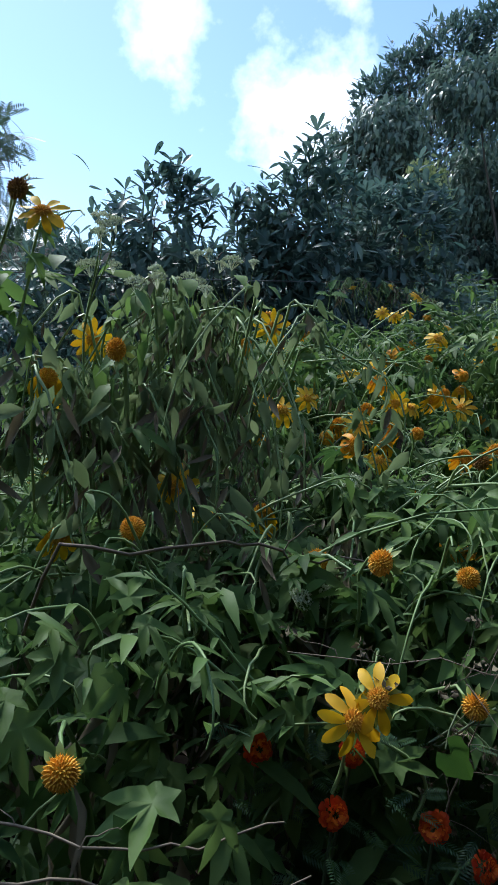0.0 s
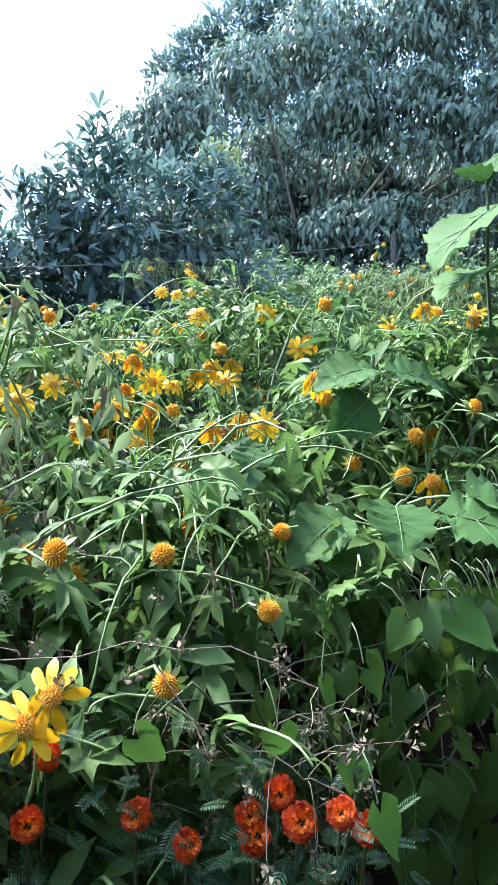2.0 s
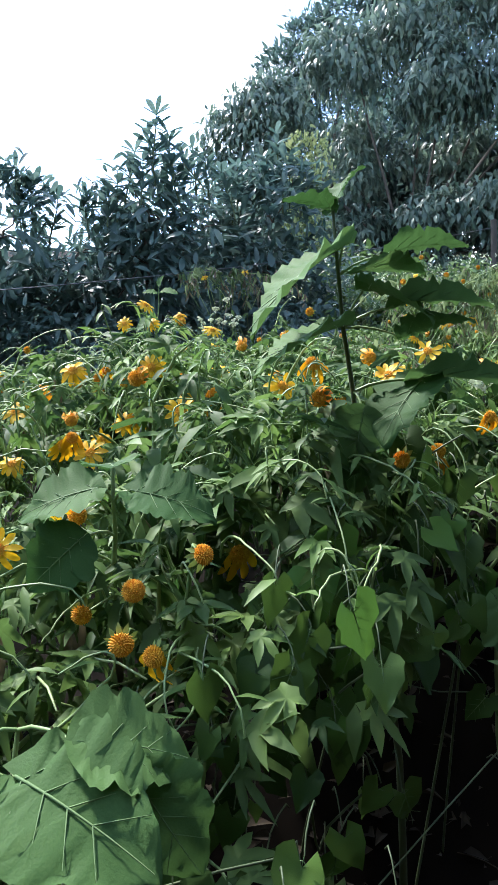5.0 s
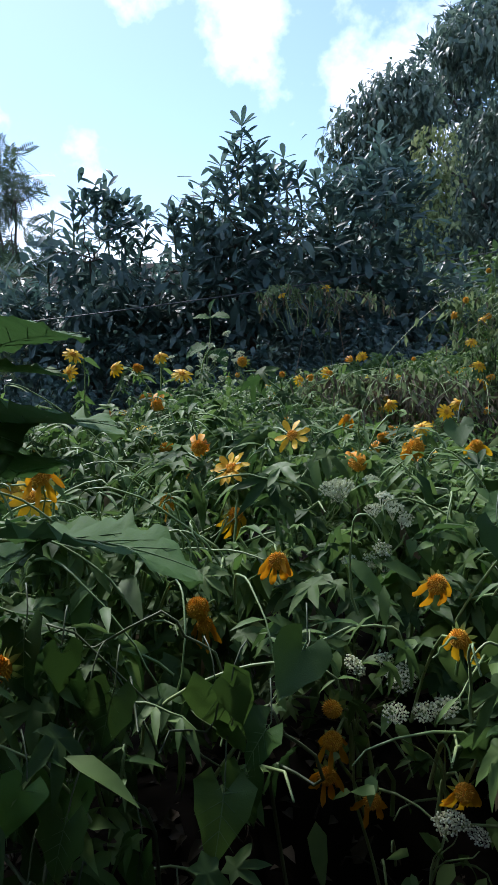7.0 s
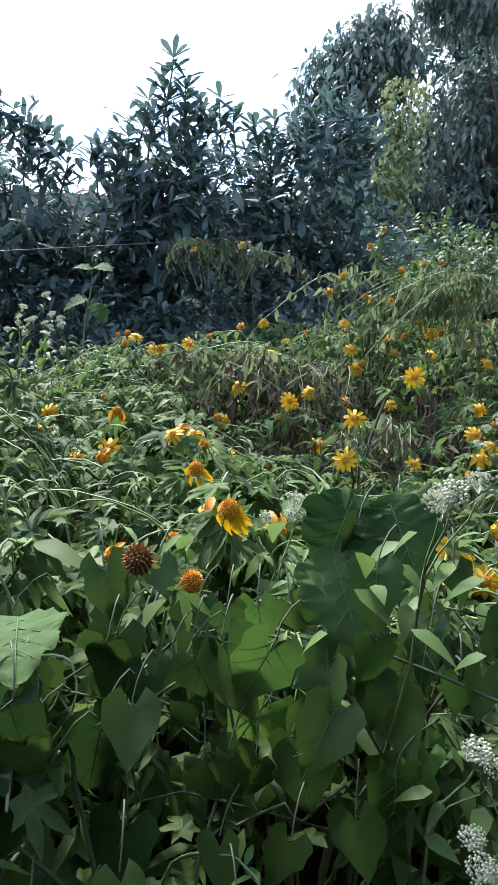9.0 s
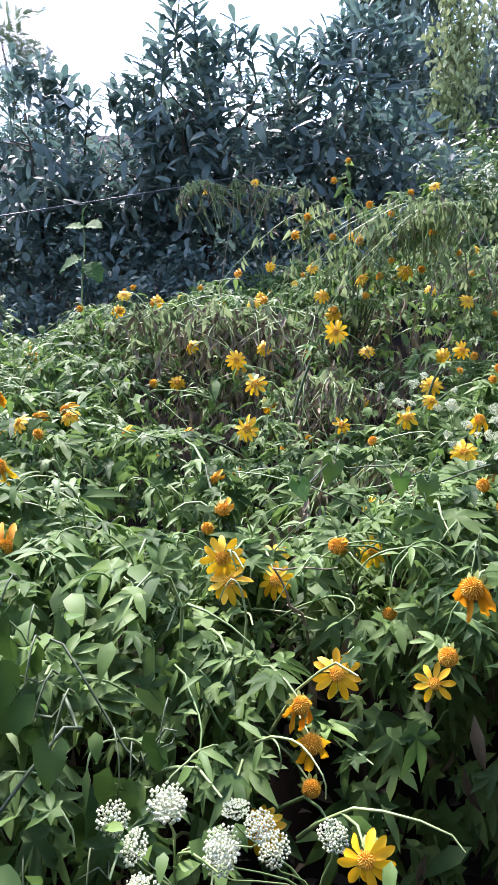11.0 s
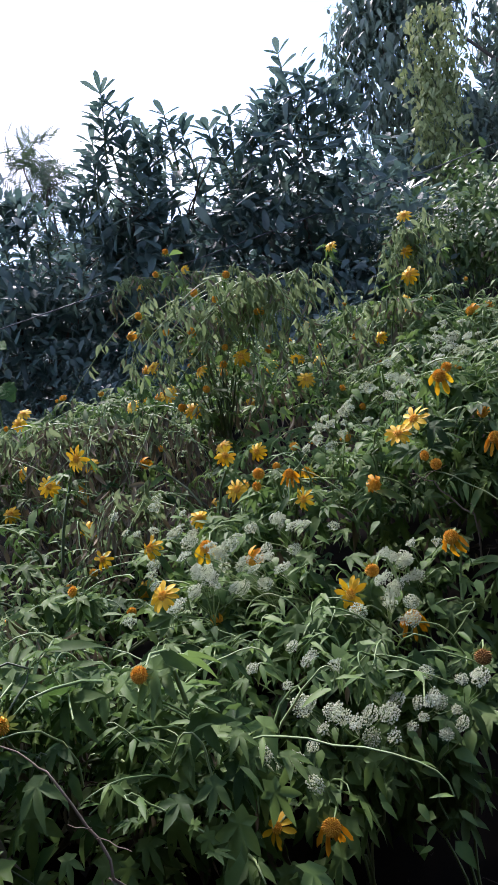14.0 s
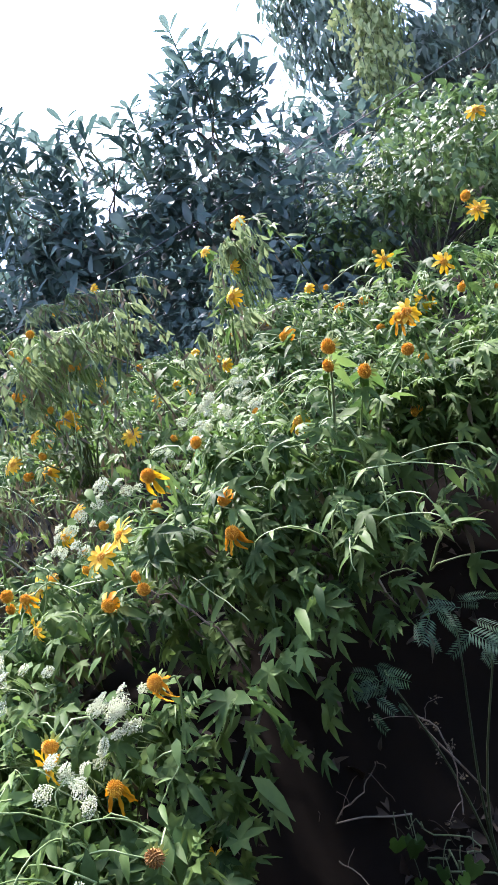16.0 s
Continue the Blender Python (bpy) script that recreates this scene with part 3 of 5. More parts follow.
def unhidden(p, room=0.06):
    """True for leaf places that don't cover a flower head."""
    rel = p[:, None, :] - HEADS[None]
    along = np.clip((rel * CLEAR[None]).sum(-1), 0.0, np.where(HEADS[:, 0] > 3.6, 0.4, 0.6)[None])
    gap = np.linalg.norm(rel - along[..., None] * CLEAR[None], axis=-1)
    return (gap > room).all(1)


def shrub(bx, by, d, gap, flowers):
    """A sunflower shrub: arching stems, lobed leaves, withered leaves below and its flower heads."""
    bz = float(ground_z(bx, by))
    base = np.array([bx, by, bz])
    near = d < 2.3
    dry = float(np.clip(bump2(bx, by, -0.05, 1.9, 0.35, 0.5) + bump2(bx, by, 2.4, 5.3, 0.9, 0.9) + 0.4 * bump2(bx, by, 2.9, 3.6, 0.5, 0.5) + 0.06, 0, 1))
    if bx > 4.9 and d < 1:
        near = False
    look_of = "wilting" if dry > 0.5 else "leafy"
    text = f"{look_of} green wild sunflower shrub" + (" with yellow and orange flower heads" if flowers else " with arching pale stems")
    ob = thing("sunflower_shrub", base, text, "shrub", "wild sunflowers on the bank")
    stems, woody, leaves, young, withered = Bag(), Bag(), Bag(), Bag(), Bag()
    targets = [(np.array(f[:3]), True) for f in flowers]
    for _ in range(int(rng.integers(7, 11))):
        tx, ty = bx + rng.normal(0, gap * 0.55), by + rng.normal(0, gap * 0.5)
        ty = max(ty, float(front(tx)) - 0.03)
        tz = float(canopy_z(tx, ty)) + rng.uniform(-0.22, 0.07) + (0.06 if rng.random() < 0.2 else 0)
        targets.append((np.array([tx, ty, tz]), False))
    lp, ld, lu, ls = [], [], [], []
    for target, bloom in targets:
        h = target[2] - bz
        lean = target - base
        p1 = base + np.array([lean[0] * 0.1, lean[1] * 0.1 + 0.08, h * 0.75])
        p2 = target + np.array([-lean[0] * 0.3 + rng.normal(0, 0.04), 0.12 + rng.uniform(0, 0.08), rng.uniform(0.0, 0.10)])
        end = target + (np.array([0, 0.012, -0.004]) if bloom else 0)
        pts = wobble(arc(base + rng.normal(0, 0.07, 3) * (1, 1, 0), p1, p2, end, 10), 0.006)
        thick = rng.uniform(0.003, 0.0055)
        if d > 0.8:
            tube(woody, pts[2:6] - base, thick * 1.2, thick, 4)
        if near and d < 1.3:
            one = Bag()
            tube(one, pts[5:] - base, thick, 0.0017, 5)
            part("stem", one.mesh("stem", STEM), ob)
        else:
            tube(stems, pts[5:] - base, thick, 0.0017, 4)
        n = int(rng.integers(9, 15))
        u = rng.uniform(0.45, 0.97 if bloom else 1.0, n)
        idx = u * (len(pts) - 1)
        lo = np.minimum(idx.astype(int), len(pts) - 2)
        at = pts[lo] + (pts[lo + 1] - pts[lo]) * (idx - lo)[:, None]
        lp.append(at)
        ld.append(droop_dirs(n, -0.9, 0.45))
        ls.append(rng.uniform(0.045, 0.125, n))
        if near and rng.random() < 0.5:
            k = int(rng.integers(3, 8))
            side = pts[k] + np.array([rng.normal(0, 0.1), -rng.uniform(0.02, 0.12), rng.uniform(-0.05, 0.08)])
            tube(stems, arc(pts[k], pts[k] + (0, -0.03, 0.05), side + (0, 0.02, 0.03), side, 6) - base, 0.003, 0.0015, 4)
    n = int((185 if near else 200) * (gap / 0.42) ** 2 * (0.75 if dry > 0.5 else 1))
    fx, fy = bx + rng.uniform(-0.6, 0.6, n) * gap, by + rng.uniform(-0.6, 0.6, n) * gap
    fy = np.maximum(fy, front(fx) - 0.02)
    fz = canopy_z(fx, fy) - 0.30 * rng.random(n) ** 1.6
    lp.append(np.stack([fx, fy, fz], -1))
    ld.append(droop_dirs(n, -1.0, 0.35))
    ls.append(rng.uniform(0.045, 0.115, n))
    if d < 0.45:
        m = 85 if bx > 2.6 or bx < 0.1 else 20
        fx, dep = bx + rng.uniform(-0.6, 0.6, m) * gap, rng.uniform(-0.02, 0.2, m)
        top = canopy_z(fx, front(fx) + dep)
        depth = 0.55 if bx < 3.6 else 0.32 if bx < 4.1 else 0.36
        lp.append(np.stack([fx, front(fx) + dep + 0.25 * rng.random(m) ** 2, top - depth * rng.random(m)], -1))
        ld.append(unit(np.stack([rng.normal(0, 0.6, m), -0.5 - 0.3 * rng.random(m), rng.uniform(-1.2, 0.1, m)], -1)))
        ls.append(rng.uniform(0.055, 0.12, m))
    if d < 1.2:
        m = 110
        fx, fy = bx + rng.uniform(-0.6, 0.6, m) * gap, by + rng.uniform(-0.3, 0.6, m) * gap
        fy = np.maximum(fy, front(fx) + 0.16)
        lp.append(np.stack([fx, fy, canopy_z(fx, fy) - rng.uniform(0.2, 0.95 if bx < 3.5 else 0.42 if bx < 4.1 else 0.45, m)], -1))
        ld.append(unit(np.stack([rng.normal(0, 0.7, m), -0.5 - 0.3 * rng.random(m), rng.uniform(-1.0, 0.2, m)], -1)))
        ls.append(rng.uniform(0.055, 0.12, m))
    lp, ld, ls = np.concatenate(lp), np.concatenate(ld), np.concatenate(ls)
    if 0.55 < bx < 2.75 and d < 1.0:
        high = lp[:, 2] > canopy_z(lp[:, 0], lp[:, 1]) - (0.20 if d < 0.5 else 0.32) - 0.25 * (rng.random(len(lp)) < 0.08)
        lp, ld, ls = lp[high], ld[high], ls[high]
    if bx > 3.75:
        hollow = (lp[:, 2] < canopy_z(lp[:, 0], lp[:, 1]) - 0.30) & (lp[:, 0] > 3.95)
        lp, ld, ls = lp[~hollow], ld[~hollow], ls[~hollow]
    keep = unhidden(lp + ld * ls[:, None] * 0.5) & unhidden(lp, 0.05) & unhidden(lp + ld * ls[:, None] * 0.95, 0.045)
    lp, ld, ls = lp[keep], ld[keep], ls[keep]
    lu = unit(np.stack([rng.normal(0, 0.35, len(lp)), rng.normal(-0.25, 0.3, len(lp)), np.ones(len(lp))], -1))
    pick = rng.random(len(lp))
    forms = LOBED + [PLAIN[1]] if near else [LOBED[1], PLAIN[1]]
    which = rng.integers(0, len(forms), len(lp))
    is_dry = (pick < dry * 0.75) & (lp[:, 2] < canopy_z(lp[:, 0], lp[:, 1]) - (0.04 if dry < 0.5 else -0.02))
    is_young = ~is_dry & (pick > 0.80)
    for k, form in enumerate(forms):
        for bag, sel in ((leaves, ~is_dry & ~is_young), (young, is_young)):
            s = sel & (which == k)
            scatter(bag, form, lp[s] - base, ld[s], lu[s], ls[s])
    s = is_dry
    scatter(withered, lance(3, 0.10, 0.4, 0.9), lp[s] - base - (0, 0, 0.04), unit(ld[s] * (0.4, 0.4, 0.2) + (0, 0, -0.9)), lu[s], ls[s] * 1.1)
    for _ in range(11 if near else 8):
        sx, sy = bx + rng.uniform(-0.5, 0.5) * gap, by + rng.uniform(-0.5, 0.5) * gap
        sy = max(sy, float(front(sx)))
        a0 = np.array([sx, sy, float(canopy_z(sx, sy)) - 0.10])
        ex, ey = sx + rng.normal(0, 0.14), sy - rng.uniform(-0.05, 0.2)
        a3 = np.array([ex, ey, float(canopy_z(ex, max(ey, float(front(ex))))) + rng.uniform(-0.08, 0.06)])
        up_mid = np.array([rng.normal(0, 0.05), 0, rng.uniform(0.05, 0.16)])
        pts = wobble(arc(a0, a0 + up_mid, a3 + up_mid * 0.7, a3, 14), 0.002)
        tube(stems, pts - base, 0.0028, 0.0013, 4)
        k = int(rng.integers(3, 7))
        at = pts[rng.integers(4, 14, k)]
        at = at[unhidden(at)]
        if len(at):
            scatter(young, lance(3, 0.13, 0.4, 0.3), at - base, droop_dirs(len(at), -0.6, 0.5), np.tile((0.0, -0.2, 1.0), (len(at), 1)), rng.uniform(0.03, 0.07, len(at)))
    part("twig_rest", stems.mesh("twig_rest", STEM), ob, label="thin pale green stalks", kind="stuff")
    if woody.n:
        part("root_stock", woody.mesh("root_stock", STEM_DARK), ob, label="dark woody stem bases", kind="stuff")
    if leaves.n:
        part("foliage", leaves.mesh("foliage", LEAF), ob, kind="stuff")
    if young.n:
        part("young_leaves", young.mesh("young_leaves", LEAF_YOUNG), ob, label="fresh yellow-green leaves", kind="stuff")
    if withered.n:
        part("withered_leaves", withered.mesh("withered_leaves", DRY), ob, label="withered brown hanging leaves", kind="stuff")
    for f in flowers:
        flower(ob, base, f[:3], f[3], near)
    extra = 0.5 if bx < 1.4 and 1.2 < d < 4 else 0.38 if d > 1.2 else 0.22
    for target, bloom in targets:
        if not bloom and rng.random() < extra and d > 0.5:
            kind = "DWWYD"[int(rng.integers(5))]
            flower(ob, base, target + (0, -0.02, 0.03), kind, False)


for (bx, by, d, gap), flowers in zip(bases, held):
    shrub(bx, by, d, gap, flowers)

# ---------------------------------------------------------------- trees


def sphere_dirs(n):
    v = rng.normal(0, 1, (n, 3))
    return unit(v)


def crown_leaves(bag, blobs, density, forms, size, hang, base, shell=0.55):
    """Leaves in clumps over and inside a crown made of uneven lumps, with gaps between the clumps."""
    for c, r in blobs:
        c, r = np.array(c, float), np.array(r, float)
        area = 4 * np.pi * (r[0] * r[1] * r[2]) ** (2 / 3)
        clumps = int(area * density)
        boughs = max(6, int(area * 1.6))
        bough = sphere_dirs(boughs)
        bough[:, 2] = np.where((bough[:, 2] < -0.5) & (rng.random(boughs) < 0.6), -bough[:, 2], bough[:, 2])
        which = rng.integers(0, boughs, clumps)
        lone = (rng.random(clumps) < 0.42)[:, None]
        free = sphere_dirs(clumps)
        dirs = unit(np.where(lone, free, bough[which] + rng.normal(0, 0.20, (clumps, 3))))
        rad = np.where(lone[:, 0], 1 - shell * rng.random(clumps) ** 0.8, 1.04 - 0.35 * rng.random(clumps) ** 1.5 - 0.12 * (which % 3))
        centre = c + dirs * rad[:, None] * r
        for form in forms:
            k = int(rng.integers(5, 8))
            pos = np.repeat(centre, k, 0) + rng.normal(0, min(size * 0.55, 0.13), (clumps * k, 3))
            along = unit(np.repeat(dirs, k, 0) * 0.6 + rng.normal(0, 0.55, (clumps * k, 3)) + (0, 0, hang))
            up = unit(np.repeat(dirs, k, 0) * 0.6 + (0, -0.2, 0.9) + rng.normal(0, 0.3, (clumps * k, 3)))
            scatter(bag, form, pos - base, along, up, rng.uniform(0.6, 1.2, clumps * k) * size)


def tips(bag, wood, base, tops, size, forms):
    """Upright shoots that stand out of the crown, with leaves in whorls."""
    for top in tops:
        top = np.array(top, float)
        foot = top - (rng.normal(0, 0.1), rng.normal(0, 0.05), rng.uniform(0.45, 0.7))
        pts = arc(foot, foot + (0, 0, 0.2), top - (0, 0, 0.2), top, 6)
        tube(wood, pts - base, 0.012, 0.005, 4)
        for u in (0.35, 0.6, 0.8, 1.0):
            k = int(rng.integers(4, 7))
            a = rng.uniform(0, 6.3) + np.arange(k) * 2.4
            at = np.repeat((foot + (top - foot) * u)[None], k, 0)
            along = unit(np.stack([np.cos(a), np.sin(a), np.full(k, 0.55) + rng.normal(0, 0.3, k)], -1))
            scatter(bag, forms[0], at - base, along, unit(np.stack([-np.cos(a), -np.sin(a), np.full(k, 1.0)], -1)), rng.uniform(0.7, 1.1, k) * size)


def tree(name, foot, blobs, leaf, density, forms, size, hang, label, category="tree", shoots=(), trunk=0.12, shell=0.55):
    fz = float(ground_z(foot[0], foot[1])) - 0.05
    base = np.array([foot[0], foot[1], fz])
    ob = thing(name, base, label, category)
    wood, crown = Bag(), Bag()
    heart_of = np.mean([b[0] for b in blobs], 0)
    fork = base + (heart_of - base) * (0.25, 0.25, 0.45)
    tube(wood, wobble(arc(base, base + (0, 0, 0.3), fork - (0, 0, 0.2), fork, 7), 0.02) - base, trunk, trunk * 0.6, 9)
    part("trunk", wood.mesh("trunk", BARK), ob)
    shoot_wood = Bag()
    for c, r in blobs:
        c = np.array(c, float)
        pts = wobble(arc(fork, fork + (0, 0, 0.3), c - (0, 0, 0.4), c, 7), 0.04)
        limb = Bag()
        tube(limb, pts - base, trunk * 0.5, trunk * 0.12, 6)
        for _ in range(5):
            e = c + sphere_dirs(1)[0] * np.array(r) * 0.85
            tube(limb, wobble(arc(c, c + (0, 0, 0.1), e - (0, 0, 0.15), e, 6), 0.03) - base, trunk * 0.14, trunk * 0.04, 4)
        part("limb", limb.mesh("limb", BARK), ob)
    crown_leaves(crown, blobs, density, forms, size, hang, base, shell)
    tips(crown, shoot_wood, base, shoots, size, forms)
    if shoot_wood.n:
        part("shoot_wood", shoot_wood.mesh("shoot_wood", STEM_DARK), ob, kind="stuff")
    part("crown", crown.mesh("crown", leaf), ob, kind="stuff")
    return ob


tree("broadleaf_tree", (-1.4, 9.4), [((-1.2, 8.9, 3.75), (0.75, 0.6, 0.7)), ((-0.45, 9.3, 3.5), (0.95, 0.7, 0.75)), ((-2.3, 9.3, 2.95), (0.8, 0.7, 0.6)), ((-1.3, 9.6, 2.9), (1.2, 0.7, 0.6))],
     HAZED_LEAF, 8.5, OBOVATE, 0.205, -0.05, "dark broad-leaved tree with oblong leaves behind the thicket",
     shoots=[(-1.06, 8.75, 4.52), (-1.35, 8.8, 4.35), (-0.80, 8.9, 4.36), (-0.55, 9.0, 4.18), (-0.25, 9.0, 4.25), (-1.7, 8.9, 4.0), (-2.1, 9.0, 3.6), (-0.95, 8.7, 4.3), (-1.55, 8.7, 4.1)], trunk=0.09)
tree("broadleaf_tree", (0.6, 9.7), [((0.50, 9.05, 4.0), (0.60, 0.5, 0.75)), ((0.95, 9.35, 3.9), (0.8, 0.6, 0.75)), ((0.4, 9.1, 3.5), (1.0, 0.6, 0.6)), ((0.1, 9.6, 3.1), (1.1, 0.7, 0.7))],
     HAZED_LEAF, 8.5, OBOVATE, 0.205, -0.05, "dark broad-leaved tree with upright leaf whorls on its top",
     shoots=[(0.60, 8.65, 5.02), (0.50, 8.7, 4.85), (0.72, 8.7, 4.85), (0.35, 8.75, 4.65), (0.85, 8.8, 4.68), (1.0, 9.1, 4.82), (1.15, 9.1, 4.68), (0.15, 8.8, 4.45), (0.05, 8.8, 4.25), (1.35, 9.3, 4.62), (1.55, 9.4, 4.72), (0.45, 8.6, 4.5), (0.75, 8.65, 4.45)], trunk=0.09)
tree("broadleaf_tree", (2.1, 10.4), [((2.0, 9.9, 4.15), (0.75, 0.6, 0.9)), ((1.5, 10.0, 3.6), (0.85, 0.7, 0.8)), ((2.5, 10.4, 3.4), (0.9, 0.7, 0.8)), ((1.9, 10.2, 3.0), (1.2, 0.7, 0.6))],
     HAZED_LEAF, 8.5, OBOVATE, 0.205, -0.05, "dark broad-leaved tree with a tall leafy shoot",
     shoots=[(2.06, 9.70, 5.25), (1.95, 9.75, 4.95), (2.25, 9.8, 5.0), (1.75, 9.8, 4.85), (1.5, 9.8, 4.7), (2.45, 9.9, 4.9), (2.6, 10.0, 4.75), (2.15, 9.7, 4.8), (1.65, 9.7, 4.6)], trunk=0.09)
tree("vine_covered_tree", (5.3, 16.2), [
    ((2.21, 15.70, 6.57), (1.11, 0.80, 1.84)), ((2.80, 15.70, 7.90), (0.92, 0.80, 0.86)), ((3.10, 15.50, 5.17), (0.91, 0.80, 1.09)), ((4.41, 15.20, 8.80), (1.19, 0.80, 0.86)),
    ((5.93, 15.00, 9.71), (1.64, 0.80, 1.00)), ((8.07, 14.70, 10.20), (1.96, 0.80, 1.21)), ((10.02, 14.20, 10.14), (1.67, 0.80, 1.33)), ((6.05, 14.60, 8.12), (1.09, 0.80, 0.97)),
    ((7.62, 14.30, 7.96), (1.34, 0.80, 1.18)), ((9.24, 13.80, 7.67), (1.30, 0.80, 1.40)), ((4.64, 15.60, 5.31), (0.73, 0.80, 0.73)), ((5.87, 15.00, 5.58), (0.94, 0.80, 0.65)),
    ((7.29, 14.60, 5.66), (1.26, 0.80, 0.74)), ((9.01, 14.00, 5.42), (1.43, 0.80, 1.04)), ((5.55, 14.80, 4.36), (1.74, 0.80, 0.58)), ((8.08, 14.00, 4.26), (1.64, 0.80, 0.66)),
    ((9.9, 13.1, 7.3), (1.9, 1.3, 2.8)),
    ((4.52, 16.20, 7.03), (1.08, 0.60, 1.46)), ((6.76, 15.90, 7.04), (1.49, 0.60, 0.87)), ((8.94, 15.60, 6.97), (1.59, 0.60, 0.73))],
     HAZED_LEAF_B, 32, [lance(3, 0.21, 0.5, 0.2, 0.7)], 0.21, -0.9, "tall tree draped in hanging green leafy vines", trunk=0.10, shell=0.7)
tree("dark_tree", (-2.5, 13.5), [((-3.2, 13.0, 3.0), (1.6, 0.9, 1.1)), ((-1.0, 13.2, 3.3), (1.6, 0.9, 1.1)), ((0.8, 13.2, 3.5), (1.5, 0.9, 1.2)), ((2.0, 14.0, 4.0), (1.0, 0.9, 1.3)), ((-5.2, 12.6, 2.7), (1.5, 0.9, 1.1))],
     HAZED_LEAF, 14, [OVATE[0]], 0.26, -0.3, "dense dark green trees at the back of the clearing", trunk=0.16)
tree("dark_tree", (6.0, 18.0), [((4.42, 18.82, 4.86), (1.98, 0.80, 2.64)), ((6.95, 18.60, 6.40), (2.64, 0.80, 2.86)), ((10.25, 17.50, 6.40), (2.86, 0.80, 3.52)), ((6.40, 18.16, 3.76), (3.30, 0.70, 1.76)), ((5.08, 17.72, 6.62), (1.54, 0.80, 1.76)), ((6.84, 17.50, 7.50), (1.76, 0.80, 1.76))],
     HAZED_LEAF, 9, [OVATE[0]], 0.42, -0.4, "dense dark woods behind the tall vine-covered tree", trunk=0.2)
tree("pine_tree", (9.0, 43.0), [((6.6, 42.0, 20.2), (1.6, 1.4, 2.4)), ((8.2, 42.2, 22.2), (1.8, 1.4, 2.4)), ((10.4, 42.0, 23.8), (2.2, 1.5, 2.6)), ((13.6, 42.0, 25.2), (2.8, 1.6, 2.8)), ((9.6, 42.6, 18.4), (3.6, 1.6, 3.2)), ((14.0, 42.6, 20.6), (4.0, 1.6, 3.6))],
     HAZED_LEAF, 5, [lance(2, 0.16, 0.1)], 0.62, 0.1, "tall grey-green tree with an open ragged crown on the hill", trunk=0.3)
tree("feathery_tree", (-6.0, 17.0), [((-5.9, 16.8, 6.9), (0.8, 0.7, 0.8)), ((-6.5, 16.8, 7.5), (0.8, 0.7, 0.7)), ((-6.0, 16.8, 6.0), (0.8, 0.7, 0.6)), ((-5.0, 16.6, 4.6), (1.6, 0.9, 0.9))],
     FEATHER, 2.2, [PINNATE], 0.62, -0.3, "slender tree with feathery grey-green leaves against the sky", trunk=0.12)
tree("feathery_tree", (-3.4, 10.2), [((-3.2, 10.0, 3.1), (0.7, 0.6, 0.6)), ((-2.6, 9.9, 3.4), (0.5, 0.5, 0.5))],
     FEATHER, 4, [PINNATE], 0.42, -0.2, "low feathery-leaved tree against the bright sky", trunk=0.06)


def bush(foot, blobs, leaf, density, size, label, flowers=0):
    fz = float(ground_z(foot[0], foot[1])) - 0.03
    base = np.array([foot[0], foot[1], fz])
    ob = thing("flowering_bush" if flowers else "bush", base, label, "bush")
    wood, crown, bloom = Bag(), Bag(), Bag()
    for c, r in blobs:
        for _ in range(5):
            e = np.array(c) + sphere_dirs(1)[0] * np.array(r) * 0.8
            tube(wood, wobble(arc(base, base + (0, 0, 0.4), e - (0, 0, 0.2), e, 8), 0.02) - base, 0.012, 0.003, 4)
        if flowers:
            n = int(flowers * r[0] * r[2])
            dr = sphere_dirs(n)
            dr[:, 2], dr[:, 1] = np.abs(dr[:, 2]), -np.abs(dr[:, 1])
            pos = np.repeat(np.array(c) + dr * np.array(r) * 1.02, 6, 0) + rng.normal(0, 0.018, (n * 6, 3))
            scatter(bloom, lance(1, 0.5, 0, 0.2), pos - base, sphere_dirs(n * 6), sphere_dirs(n * 6), rng.uniform(0.012, 0.024, n * 6))
            scatter(bloom, lance(2, 0.5, 0.1, 0.2), pos - base, sphere_dirs(n * 6), sphere_dirs(n * 6), rng.uniform(0.012, 0.024, n * 6))
    crown_leaves(crown, blobs, density, [OVATE[1]], size, -0.3, base, 0.5)
    part("branchwork", wood.mesh("branchwork", STEM_DARK), ob, kind="stuff")
    part("foliage", crown.mesh("foliage", leaf), ob, kind="stuff")
    if flowers:
        part("blossoms", bloom.mesh("blossoms", WHITE), ob, label="many tiny white blossoms", kind="stuff")


bush((3.6, 9.9), [((3.2, 9.8, 3.02), (0.6, 0.5, 0.42)), ((3.9, 10.0, 3.2), (0.6, 0.5, 0.48))], BUSH_LEAF, 34, 0.10, "pale bush with clouds of tiny white blossoms", 150)
bush((4.7, 11.0), [((4.3, 11.0, 3.05), (0.7, 0.5, 0.6)), ((5.1, 10.8, 3.3), (0.75, 0.5, 0.7))], BUSH_LEAF, 34, 0.10, "light green bush with scattered white blossoms", 110)
bush((6.3, 10.0), [((6.1, 10.0, 3.3), (0.8, 0.6, 0.9)), ((7.0, 9.8, 3.3), (0.9, 0.6, 0.9))], BUSH_LEAF, 30, 0.11, "light green bush overgrown with creepers", 60)
bush((3.4, 10.8), [((3.0, 10.9, 3.1), (0.9, 0.6, 0.6)), ((4.2, 10.8, 3.3), (1.0, 0.6, 0.7)), ((5.6, 10.4, 3.3), (1.0, 0.7, 0.7)), ((3.4, 11.6, 3.6), (1.0, 0.6, 0.6))], BUSH_LEAF, 18, 0.13, "creeper-covered green bush before the tall tree", 30)
